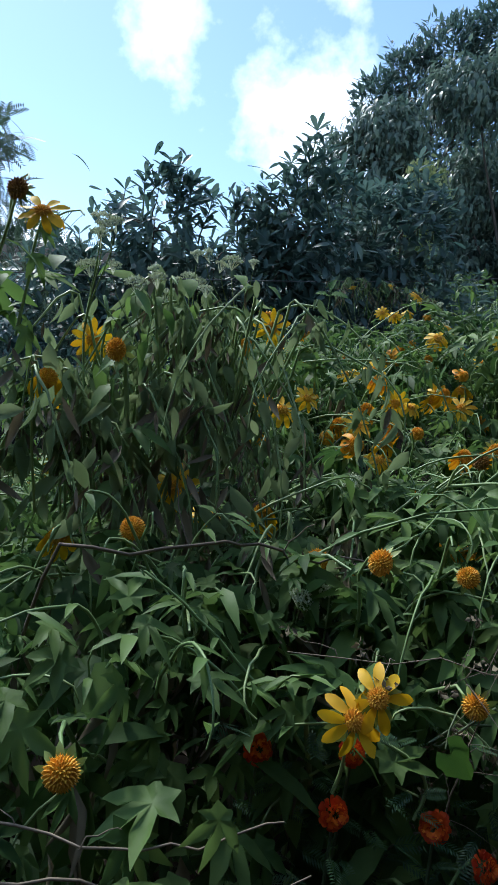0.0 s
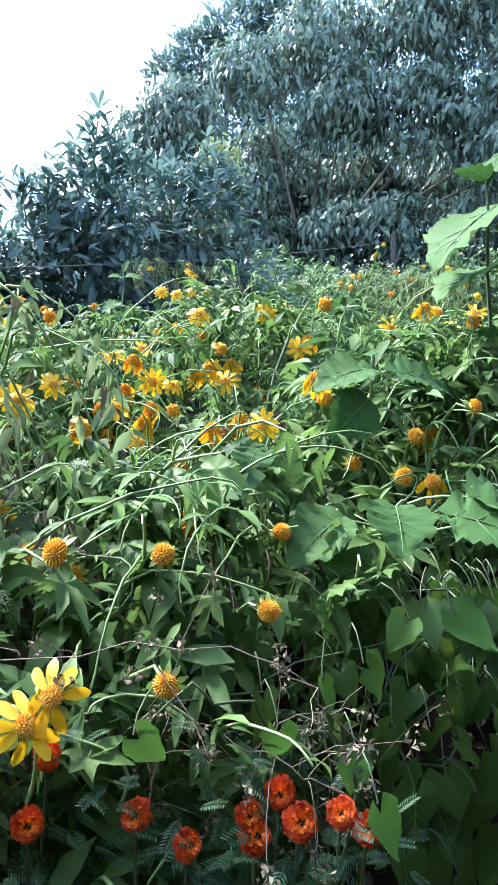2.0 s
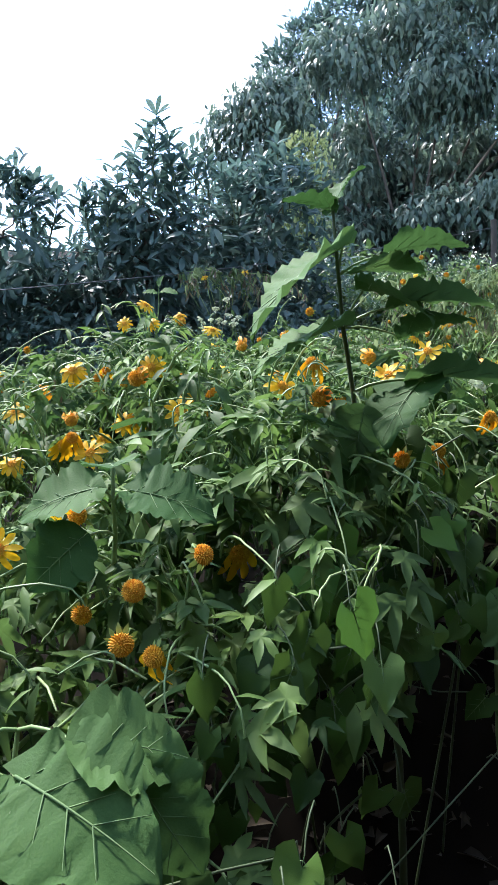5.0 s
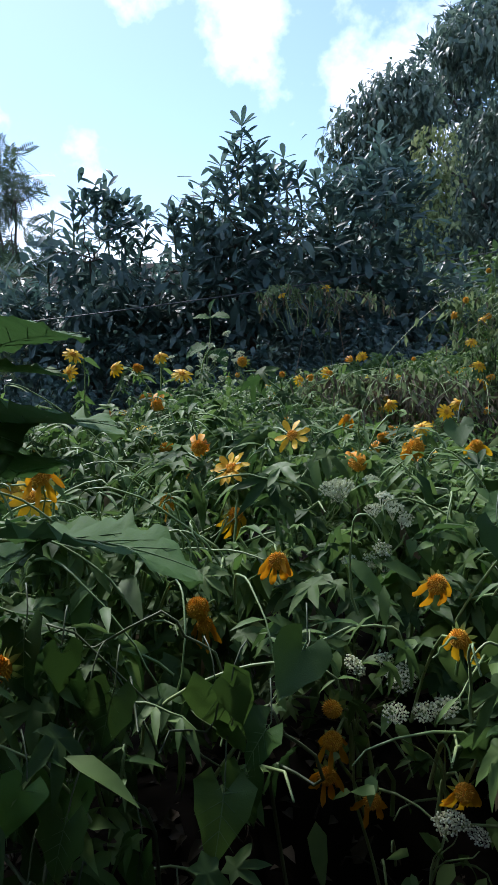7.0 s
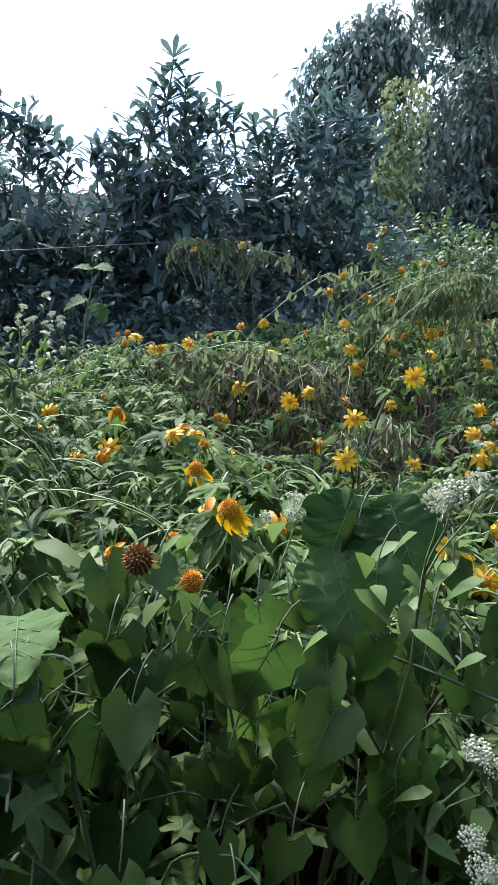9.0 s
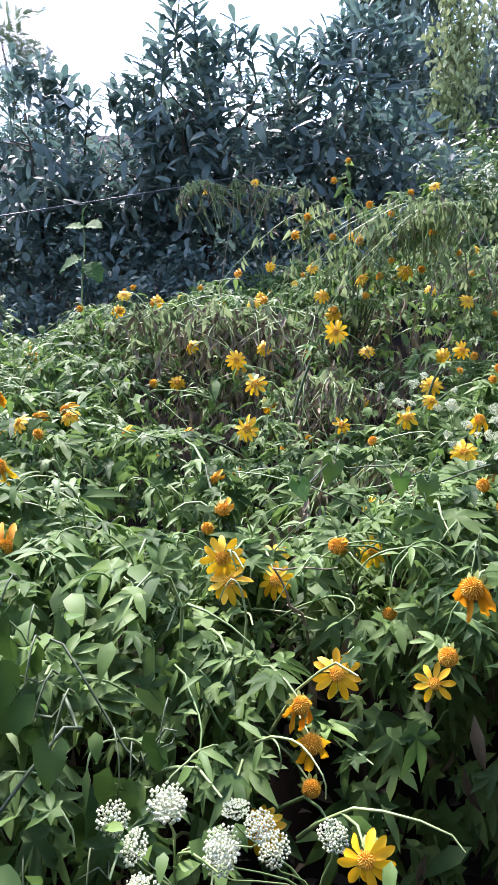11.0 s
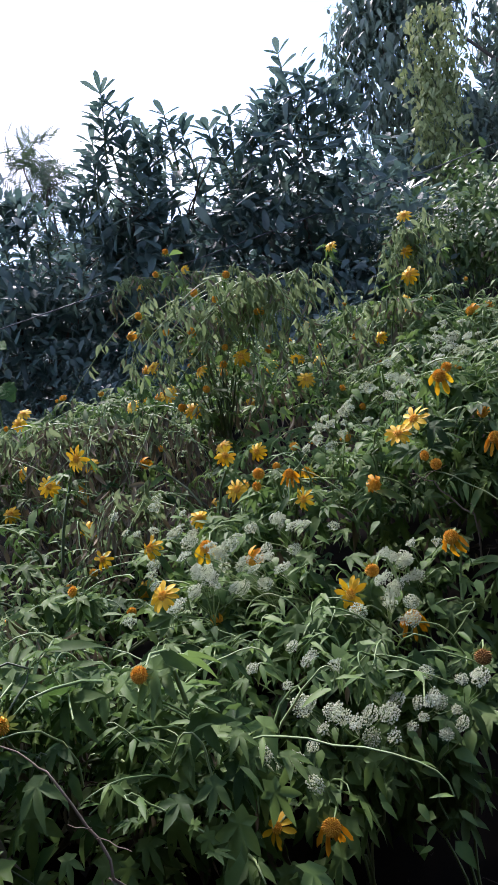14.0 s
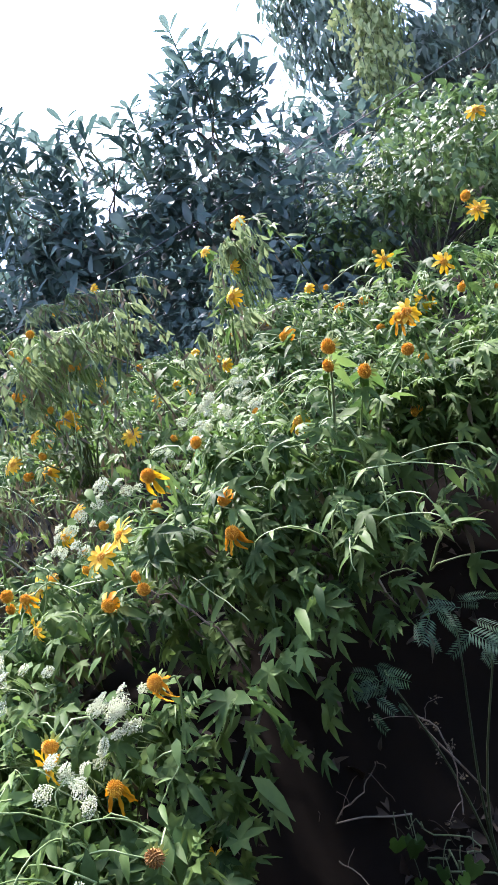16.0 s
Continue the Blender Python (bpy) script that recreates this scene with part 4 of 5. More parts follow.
bush((7.4, 10.2), [((7.2, 10.2, 3.4), (1.1, 0.7, 0.8)), ((8.6, 9.8, 3.6), (1.2, 0.7, 0.9))], BUSH_LEAF, 14, 0.14, "dense green bush under the tall tree")

bush((-2.4, 9.0), [((-2.8, 8.9, 2.1), (0.9, 0.5, 0.6)), ((-1.6, 9.0, 2.3), (0.9, 0.5, 0.6))], HAZED_LEAF, 20, 0.14, "dark undergrowth below the broad-leaved trees")
bush((0.2, 9.2), [((-0.4, 9.1, 2.4), (0.9, 0.5, 0.6)), ((0.7, 9.3, 2.55), (0.9, 0.5, 0.65))], HAZED_LEAF, 20, 0.14, "dark undergrowth below the broad-leaved trees")
bush((0.6, 8.5), [((1.0, 8.5, 2.25), (0.8, 0.4, 0.42)), ((-0.2, 8.4, 2.05), (0.8, 0.4, 0.42)), ((-1.4, 8.3, 1.85), (0.8, 0.4, 0.42)), ((2.0, 8.8, 2.5), (0.8, 0.4, 0.45))], HAZED_LEAF, 26, 0.11, "low dark undergrowth along the edge of the thicket")
bush((2.2, 9.6), [((1.7, 9.6, 2.7), (0.9, 0.5, 0.6)), ((2.6, 9.8, 2.8), (0.9, 0.5, 0.6))], HAZED_LEAF, 20, 0.14, "dark undergrowth beside the creeper-covered bush")
bush((-3.4, 12.0), [((-3.6, 11.5, 2.4), (1.3, 0.6, 0.9)), ((-1.6, 11.8, 2.7), (1.3, 0.6, 0.9)), ((0.6, 12.0, 3.0), (1.3, 0.6, 0.9))], HAZED_LEAF, 14, 0.18, "dark thicket in the shade at the back")

# hanging pale creeper on the tall tree
cbase = np.array([3.0, 14.2, float(ground_z(3.0, 14.2))])
creeper = thing("hanging_creeper", cbase, "pale yellow-green creeper hanging down the tall tree", "creeper")
vine_bag, leaf_bag = Bag(), Bag()
for k in range(16):
    top = np.array([3.08 + rng.normal(0, 0.11), 13.95 + rng.normal(0, 0.1), rng.uniform(5.5, 6.9)])
    low = top + (rng.normal(-0.08, 0.22), rng.normal(-0.1, 0.1), -rng.uniform(1.0, 2.4))
    pts = wobble(arc(top, top + (0.05, -0.1, -0.3), low + (0, 0, 0.4), low, 12), 0.03)
    tube(vine_bag, pts - cbase, 0.008, 0.004, 4)
    n = 110
    at = pts[rng.integers(0, 12, n)] + rng.normal(0, 0.075, (n, 3))
    scatter(leaf_bag, OVATE[1], at - cbase, unit(rng.normal(0, 0.5, (n, 3)) + (0, -0.3, -0.8)), unit(rng.normal(0, 0.4, (n, 3)) + (0, -0.6, 0.6)), rng.uniform(0.07, 0.14, n))
tube(vine_bag, wobble(arc(np.array([0.1, 0.1, 0.0]), np.array([0.1, 0, 1.0]), np.array([0, 0, 2.0]), np.array([-0.1, -0.1, 3.4]), 9), 0.03), 0.02, 0.01, 5)
part("vine", vine_bag.mesh("vine", STEM_DARK), creeper)
part("foliage", leaf_bag.mesh("foliage", CREEPER), creeper, kind="stuff")

# fence wire, sagging between two posts
w0, w1 = np.array([-3.2, 5.76, 2.416]), np.array([6.0, 12.2, 4.75])
wbase = np.array([6.0, 12.2, float(ground_z(6.0, 12.2))])
fence = thing("wire_fence", wbase, "single dark wire strung across the slope between wooden posts", "fence")
u = np.linspace(0, 1, 40)[:, None]
line = w0 + (w1 - w0) * u - np.array([0, 0, 0.168]) * (4 * u * (1 - u))
wb = Bag()
tube(wb, line - wbase, 0.006, 0.006, 5)
part("wire", wb.mesh("wire", WIRE), fence)
for end in (w0, w1):
    pb = Bag()
    gz = float(ground_z(end[0], end[1])) - 0.2
    pp = np.array([[end[0], end[1], z] for z in np.linspace(gz, end[2] + 0.12, 8)])
    tube(pb, wobble(pp, 0.006) - wbase, 0.06, 0.05, 8)
    part("post", pb.mesh("post", BARK), fence)

# ---------------------------------------------------------------- white mistflowers


def cluster_mesh(seed, n=60, r=0.021):
    """A flat-topped head of tiny round florets on short stalks."""
    q = np.random.default_rng(seed)
    v, f = [], []
    for k in range(n):
        a, rad = k * 2.39996, r * math.sqrt((k + 0.5) / n)
        c = Vector((rad * math.cos(a), rad * math.sin(a), 0.010 - rad * rad * 14 + q.normal(0, 0.0022)))
        s = q.uniform(0.0020, 0.0034)
        b = len(v)
        v += [c + Vector(o) * s for o in ((1, 0, 0), (0, 1, 0), (-1, 0, 0), (0, -1, 0), (0, 0, 1.1), (0, 0, -1.1))]
        f += [(b, b + 1, b + 4), (b + 1, b + 2, b + 4), (b + 2, b + 3, b + 4), (b + 3, b, b + 4), (b + 1, b, b + 5), (b + 2, b + 1, b + 5), (b + 3, b + 2, b + 5), (b, b + 3, b + 5)]
        if k % 5 == 0:
            b = len(v)
            w = Vector((0.0004, 0, 0))
            v += [c - w, c + w, Vector((0, 0, -0.022)) + w, Vector((0, 0, -0.022)) - w]
            f.append((b, b + 1, b + 2, b + 3))
    me = bpy.data.meshes.new("corymb")
    me.from_pydata(v, [], f)
    me.materials.append(WHITE)
    return me


CLUSTERS = [cluster_mesh(1), cluster_mesh(2, 80, 0.024), cluster_mesh(3, 44, 0.017)]


def mistflower(heads, spread, count, label):
    """A mistflower: thin branching stems, toothed ovate leaves, white flower clusters at the tips."""
    c = np.mean(heads, 0)
    bx, by = float(c[0]), float(c[1]) + 0.18
    base = np.array([bx, by, float(ground_z(bx, by))])
    ob = thing("white_mistflower", base, label, "wildflower", "white mistflowers")
    leaves = Bag()
    for h in heads:
        h = np.array(h, float)
        knee = h + (rng.normal(0, 0.04), 0.08, -0.16)
        one = Bag()
        tube(one, wobble(arc(base, base + (0, 0, 0.4), knee - (0, 0, 0.2), knee, 10), 0.005) - base, 0.004, 0.002, 4)
        for k in range(count):
            e = h + rng.normal(0, spread, 3) * (1, 0.7, 0.6)
            tube(one, arc(knee, knee + (0, 0, 0.08), e + (0, 0.02, -0.06), e - (0, 0, 0.02), 6) - base, 0.0018, 0.0008, 4)
            s = rng.uniform(0.65, 1.05)
            turn = face_turn((rng.normal(0, 0.3), -0.5 + rng.normal(0, 0.25), 0.9)).to_quaternion()
            part("corymb", CLUSTERS[int(rng.integers(3))], ob, Matrix.LocRotScale(Vector(e - base), turn, Vector((s, s, s))), kind="stuff")
        part("stem", one.mesh("stem", STEM), ob, kind="stuff")
        n = 22
        at = h + rng.normal(0, 0.07, (n, 3)) + (0, 0.07, -0.12)
        at = at[unhidden(at)]
        n = len(at)
        scatter(leaves, OVATE[1], at - base, droop_dirs(n, -0.8, 0.1), np.tile((0.0, -0.3, 1.0), (n, 1)), rng.uniform(0.03, 0.062, n))
    part("foliage", leaves.mesh("foliage", LEAF_YOUNG), ob, kind="stuff")


mistflower([(-0.08, 1.79, 1.85), (-0.16, 1.75, 1.84), (-0.20, 1.60, 1.75)], 0.035, 4, "tall white mistflower standing out of wilting stems")
mistflower([(-0.30, 1.35, 1.80), (-0.24, 1.4, 1.74)], 0.03, 4, "pale mistflower leaning across the sky")
mistflower([(0.18, 1.50, 1.42), (0.10, 1.2, 1.3)], 0.03, 3, "small white mistflower among sunflower leaves")
mistflower([(1.72, 2.41, 1.81), (1.82, 2.28, 1.79), (1.78, 2.3, 1.70)], 0.035, 5, "white mistflower with dense rounded clusters")
mistflower([(1.86, 2.04, 1.53), (1.78, 2.08, 1.58), (1.90, 2.02, 1.38)], 0.03, 3, "white mistflower hanging before dark leaves")
mistflower([(2.57, 2.18, 2.03), (2.6, 2.4, 1.93), (2.40, 2.5, 1.92)], 0.02, 3, "white mistflower with a dense pale head")
mistflower([(2.63, 2.2, 1.72), (2.66, 2.18, 1.62), (2.72, 2.24, 1.56)], 0.025, 3, "white mistflower low among heart-shaped leaves")
mistflower([(2.93, 2.30, 1.76), (2.98, 2.34, 1.70), (2.86, 2.3, 1.68)], 0.04, 5, "white mistflower beside the trail")
mistflower([(3.36, 4.08, 1.86), (3.40, 4.02, 1.83), (3.46, 4.08, 1.81), (3.25, 4.0, 1.86), (3.30, 3.92, 1.83)], 0.06, 8, "large white mistflower with many clusters")
mistflower([(3.18, 4.17, 1.90), (2.98, 4.25, 1.91), (3.50, 4.20, 1.92), (3.55, 4.5, 2.10)], 0.05, 6, "white mistflower among open sunflowers")
mistflower([(3.70, 3.73, 1.61), (3.60, 3.8, 1.68), (3.66, 3.62, 1.57), (3.78, 3.7, 1.62)], 0.05, 6, "white mistflower nodding over the dark bank")
mistflower([(3.94, 3.86, 1.64), (3.88, 3.82, 1.59), (3.90, 3.80, 1.54)], 0.035, 5, "white mistflower in a thick drooping cluster")
mistflower([(3.81, 4.02, 1.78), (3.78, 4.03, 1.72), (3.80, 4.20, 1.78)], 0.04, 5, "white mistflower below orange flower heads")
mistflower([(1.08, 4.50, 2.27), (1.20, 4.55, 2.24), (0.98, 4.60, 2.21)], 0.07, 7, "tall pale mistflower standing above the thicket")
mistflower([(3.81, 4.20, 1.78), (3.79, 4.20, 1.81), (3.83, 4.20, 1.74)], 0.02, 3, "white mistflower with a wide lacy cluster over the hollow")
mistflower([(3.64, 4.15, 1.64), (3.65, 4.15, 1.50), (3.66, 4.15, 1.59), (3.77, 4.15, 1.72)], 0.02, 2, "white mistflower crowding the edge of the trail")
mistflower([(3.40, 4.10, 1.46), (3.52, 4.10, 1.52), (3.51, 4.10, 1.64)], 0.025, 2, "white mistflower low beside the trail")
mistflower([(3.87, 4.85, 2.31), (3.89, 4.85, 2.23), (3.96, 4.85, 2.25), (3.73, 4.85, 2.20)], 0.04, 4, "white mistflower in a band across the slope")
mistflower([(3.74, 4.60, 2.19), (3.63, 4.60, 2.14), (3.51, 4.60, 2.07)], 0.035, 4, "white mistflower half hidden in sunflower leaves")
mistflower([(3.75, 5.2, 2.28), (3.85, 5.3, 2.32), (3.68, 5.1, 2.20)], 0.05, 6, "white mistflower high on the bank")

# ---------------------------------------------------------------- heart-leaved vines
HEARTS = [heart(k, dr) for k, dr in ((1, 0.15), (2, 0.35), (3, 0.5), (4, 0.3), (5, -0.1))]
HEART_MESH = [piece_mesh("leaf", HEART, [h]) for h in HEARTS]
HEART_PALE_MESH = [piece_mesh("leaf", HEART_PALE, [h]) for h in HEARTS]
BROAD_MESH = [piece_mesh("leaf", BROAD, [broad(k)]) for k in (0.4, 1.7, 3.1)]


def rib_mesh(pairs):
    b = Bag()
    u = np.linspace(0, 0.98, 8)
    tube(b, np.stack([0 * u, u, -0.22 * u * u + 0.006], -1), 0.012, 0.003, 4)
    for k in range(pairs):
        y = 0.06 + 0.7 * k / pairs
        for s in (-1, 1):
            w = np.linspace(0, 1, 4)
            reach = 0.36 * (1 - 0.5 * k / pairs)
            tube(b, np.stack([s * reach * w, y + 0.22 * w, -0.22 * (y + 0.22 * w) ** 2 + 0.08 * reach * w + 0.006], -1), 0.006, 0.002, 4)
    return b.mesh("rib", VEIN)


RIB = rib_mesh(4)


def leaf_at(parent, base, place, tip, face, size, mesh, ribbed=False, name="leaf", label=""):
    """One large leaf whose stalk end is at place, pointing along tip, its upper side towards face."""
    y = Vector(tip).normalized()
    x = y.cross(Vector(face))
    x = x.normalized() if x.length > 0.02 else Vector((1, 0, 0))
    z = x.cross(y)
    m = Matrix((x, y, z)).transposed().to_4x4() @ Matrix.Diagonal((size, size, size, 1))
    m.translation = Vector(place) - Vector(base)
    ob = part(name, mesh, parent, m, label)
    if ribbed:
        part("rib", RIB, ob)
    return ob


def vine(foot, leaves, pale, size, label, stray=0, reach=0.25):
    """A climbing vine: its winding stem and single heart-shaped leaves hanging along it."""
    base = np.array([foot[0], foot[1], float(ground_z(foot[0], foot[1]))])
    ob = thing("heart_leaved_vine", base, label, "vine", "heart-leaved vines")
    spots = [np.array(p, float) for p in leaves]
    for _ in range(stray):
        q = spots[int(rng.integers(len(leaves)))]
        q = q + rng.normal(0, 1, 3) * (reach, 0.07, reach * 0.6) + (0, 0.06, 0)
        q[2] = min(q[2], max(p[2] for p in leaves))
        if unhidden(q[None], 0.075)[0]:
            spots.append(q)
    order, left = [], list(range(len(spots)))
    here = base
    while left:
        k = min(left, key=lambda q: float(np.linalg.norm(spots[q] - here)))
        left.remove(k)
        order.append(k)
        here = spots[k]
    path = np.array([base] + [spots[k] + (0, 0.06, -0.02) for k in order])
    if len(path) > 15:
        path = path[:: max(1, len(path) // 14)]
    fine = np.concatenate([arc(a, a + (0, 0, 0.06), b - (0, 0, 0.04), b, 5)[:-1] for a, b in zip(path[:-1], path[1:])] + [path[-1:]])
    one = Bag()
    tube(one, fine - base, 0.003, 0.0014, 5)
    for k, p in enumerate(spots):
        tip = Vector((rng.normal(0, 0.4), -0.30 + rng.normal(0, 0.25), -0.85))
        s = size * rng.uniform(0.65, 1.2)
        if not unhidden((p + np.array(tip) * s * 0.5)[None], 0.05 + 0.25 * s)[0]:
            continue
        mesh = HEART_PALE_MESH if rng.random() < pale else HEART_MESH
        leaf_at(ob, base, p, tip, (rng.normal(0, 0.55), -0.9, 0.5 + rng.normal(0, 0.25)), s, mesh[int(rng.integers(5))], s > 0.07)
        st = p + (rng.normal(0, 0.02), 0.05, 0.03)
        tube(one, arc(st, st + (0, -0.01, 0.03), p + (0, 0.01, 0.02), p, 5) - base, 0.0014, 0.0011, 4)
    part("stem", one.mesh("stem", STEM_DARK), ob)


vine((0.42, 1.2), [(0.32, 0.97, 1.215), (0.23, 0.97, 1.18), (0.50, 1.11, 1.17), (0.40, 0.99, 1.165), (0.505, 1.00, 1.11), (0.50, 0.93, 1.09)], 1.0, 0.058,
     "twining vine with single bright green heart-shaped leaves")
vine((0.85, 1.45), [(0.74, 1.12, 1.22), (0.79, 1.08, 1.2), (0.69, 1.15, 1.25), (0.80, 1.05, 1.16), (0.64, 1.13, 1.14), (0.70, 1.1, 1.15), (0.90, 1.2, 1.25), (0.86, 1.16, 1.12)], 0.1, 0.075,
     "green heart-leaved vine covering the bank, its colour darkened for shade", 70, 0.16)
vine((1.15, 1.95), [(1.10, 1.74, 1.44), (1.21, 1.75, 1.41), (1.28, 1.75, 1.40), (1.30, 1.73, 1.35), (1.23, 1.72, 1.35), (1.17, 1.70, 1.33), (1.20, 1.69, 1.30), (1.28, 1.70, 1.31)], 0.2, 0.068,
     "heart-leaved vine hanging over the shaded bank", 44, 0.17)
vine((1.0, 1.7), [(0.95, 1.42, 1.32), (1.02, 1.48, 1.38), (1.06, 1.52, 1.25), (0.98, 1.46, 1.18), (1.10, 1.56, 1.40), (0.92, 1.4, 1.2), (1.0, 1.5, 1.08)], 0.15, 0.07,
     "shaded heart-leaved vine over the foot of the bank", 50, 0.15)
vine((1.5, 2.05), [(1.42, 1.80, 1.53), (1.52, 1.79, 1.56), (1.46, 1.85, 1.62), (1.36, 1.80, 1.50), (1.58, 1.84, 1.58), (1.62, 1.9, 1.5)], 0.1, 0.085,
     "heart-leaved vine with pointed shade-darkened leaves", 16, 0.12)
vine((2.0, 2.35), [(1.98, 2.12, 1.80), (2.14, 2.12, 1.78), (1.89, 2.10, 1.78), (2.15, 2.09, 1.70), (2.10, 2.11, 1.74), (2.19, 2.09, 1.72), (2.14, 2.04, 1.62), (2.2, 2.02, 1.6), (2.02, 2.1, 1.6)], 0.12, 0.080,
     "vine with large pointed heart-shaped leaves before dark shade", 30, 0.15)
vine((2.4, 2.45), [(2.12, 2.22, 1.76), (2.45, 2.33, 1.86), (2.49, 2.36, 1.95), (2.33, 2.32, 1.83), (2.27, 2.27, 1.78), (2.20, 2.27, 1.80), (2.48, 2.30, 1.79), (2.44, 2.25, 1.69), (2.18, 2.18, 1.66), (2.30, 2.26, 1.73)], 0.15, 0.078,
     "dense vine of large heart-shaped leaves beside the trail", 44, 0.16)
vine((2.7, 2.5), [(2.65, 2.28, 1.80), (2.72, 2.32, 1.82), (2.60, 2.3, 1.68), (2.78, 2.4, 1.7), (2.7, 2.3, 1.58)], 0.15, 0.065,
     "heart-leaved vine tangled with white mistflowers", 16, 0.12)
vine((3.2, 3.4), [(3.27, 3.24, 1.81), (3.06, 3.21, 1.90), (2.86, 3.1, 1.9), (3.3, 3.3, 1.7)], 0.4, 0.075, "heart-leaved vine climbing through the sunflowers", 5, 0.2)
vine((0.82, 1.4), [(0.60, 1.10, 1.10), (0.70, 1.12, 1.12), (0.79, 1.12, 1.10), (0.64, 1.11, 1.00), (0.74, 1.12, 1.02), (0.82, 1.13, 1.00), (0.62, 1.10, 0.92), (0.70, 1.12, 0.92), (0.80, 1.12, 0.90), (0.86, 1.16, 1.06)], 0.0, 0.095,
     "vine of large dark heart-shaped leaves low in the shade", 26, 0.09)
vine((1.3, 1.8), [(1.12, 1.60, 1.49), (1.23, 1.60, 1.46), (1.29, 1.60, 1.46), (1.10, 1.50, 1.43), (1.19, 1.55, 1.38), (1.28, 1.55, 1.40), (1.43, 1.75, 1.42), (1.32, 1.60, 1.39), (1.16, 1.62, 1.55), (1.05, 1.52, 1.50)], 0.25, 0.082,
     "vine with hanging pointed leaves below the sapling", 24, 0.12)
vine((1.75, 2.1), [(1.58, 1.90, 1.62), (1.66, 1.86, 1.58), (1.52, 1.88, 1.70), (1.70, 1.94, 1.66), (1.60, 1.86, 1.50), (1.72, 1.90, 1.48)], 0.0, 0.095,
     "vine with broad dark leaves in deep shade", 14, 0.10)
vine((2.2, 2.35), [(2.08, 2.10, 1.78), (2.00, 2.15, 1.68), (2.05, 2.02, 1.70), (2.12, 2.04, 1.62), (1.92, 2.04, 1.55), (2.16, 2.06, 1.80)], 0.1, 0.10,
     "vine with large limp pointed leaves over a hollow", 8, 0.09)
vine((2.5, 2.5), [(2.30, 2.22, 1.80), (2.40, 2.24, 1.82), (2.22, 2.16, 1.74), (2.48, 2.26, 1.74), (2.36, 2.2, 1.70), (2.26, 2.14, 1.64), (2.44, 2.18, 1.62)], 0.25, 0.092,
     "vine with large angular green leaves beside the trail", 8, 0.10)
vine((4.35, 4.7), [(4.24, 4.49, 1.20), (4.34, 4.45, 1.15), (4.28, 4.5, 1.12), (4.18, 4.52, 1.18)], 0.4, 0.05, "small pale-leaved vine rooted in the dark bank", 4, 0.06)


# ---------------------------------------------------------------- broad-leaved plants


def stalked(name, foot, top, leaves, label, category, size_scale=1.0, material=STEM, level=False):
    """A plant with one strong stem and single large ribbed leaves on stalks."""
    base = np.array([foot[0], foot[1], float(ground_z(foot[0], foot[1]))])
    top = np.array(top, float)
    ob = thing(name, base, label, category)
    pts = wobble(arc(base, base + (0, 0, (top[2] - base[2]) * 0.5), top - (0.03, 0, 0.2), top, 12), 0.006)
    one = Bag()
    tube(one, pts - base, 0.009, 0.003, 7)
    part("stem", one.mesh("stem", material), ob)
    for k, (x, y, z, tx, ty, tz, size) in enumerate(leaves):
        p = np.array([x, y, z])
        near_pt = pts[int(np.argmin(np.abs(pts[:, 2] - (z - 0.03))))]
        st = Bag()
        tube(st, arc(near_pt, near_pt + (p - near_pt) * 0.4 + (0, 0, 0.02), p - (0, 0, 0.005), p, 6) - base, 0.0028, 0.0018, 5)
        part("leaf_stalk", st.mesh("leaf_stalk", STEM), ob)
        leaf_at(ob, base, p, (tx, ty, tz), (0.1, 0.05, 1.0) if level and tz > -0.6 else (0, -0.45, 0.9) if tz > -0.6 else (0, -0.95, 0.3), size * size_scale, BROAD_MESH[k % 3], True)
    return ob


stalked("broad_leaved_plant", (0.72, 1.50), (0.72, 1.30, 1.38), [
    (0.67, 1.24, 1.385, -0.3, -0.9, -0.25, 0.12), (0.74, 1.20, 1.375, 0.75, -0.55, -0.1, 0.18), (0.80, 1.22, 1.40, 0.9, 0.1, -0.1, 0.13), (0.60, 1.30, 1.36, -0.75, -0.3, -0.35, 0.12),
    (0.585, 1.23, 1.27, 0.1, -0.35, -0.95, 0.12), (0.63, 1.28, 1.33, -0.3, -0.5, -0.75, 0.13), (0.86, 1.22, 1.36, 0.5, -0.4, -0.6, 0.12)],
    "broad-leaved plant with large wavy matt green leaves", "plant")
stalked("broad_leaved_plant", (0.55, 1.62), (0.52, 1.44, 1.49), [
    (0.49, 1.42, 1.47, -0.35, -0.75, -0.2, 0.085), (0.44, 1.40, 1.41, -0.8, -0.35, -0.3, 0.10), (0.53, 1.46, 1.45, 0.5, -0.3, -0.7, 0.09)],
    "broad-leaved plant with a pointed grey-green leaf", "plant")
stalked("broad_leaved_plant", (0.85, 1.85), (0.80, 1.62, 1.66), [
    (0.78, 1.60, 1.63, -0.95, -0.15, -0.15, 0.13), (0.83, 1.60, 1.625, 0.95, -0.3, -0.1, 0.14), (0.80, 1.64, 1.66, -0.2, 0.7, 0.1, 0.10), (0.76, 1.56, 1.56, -0.7, -0.3, -0.6, 0.11)],
    "broad-leaved plant spreading two level leaves", "plant")
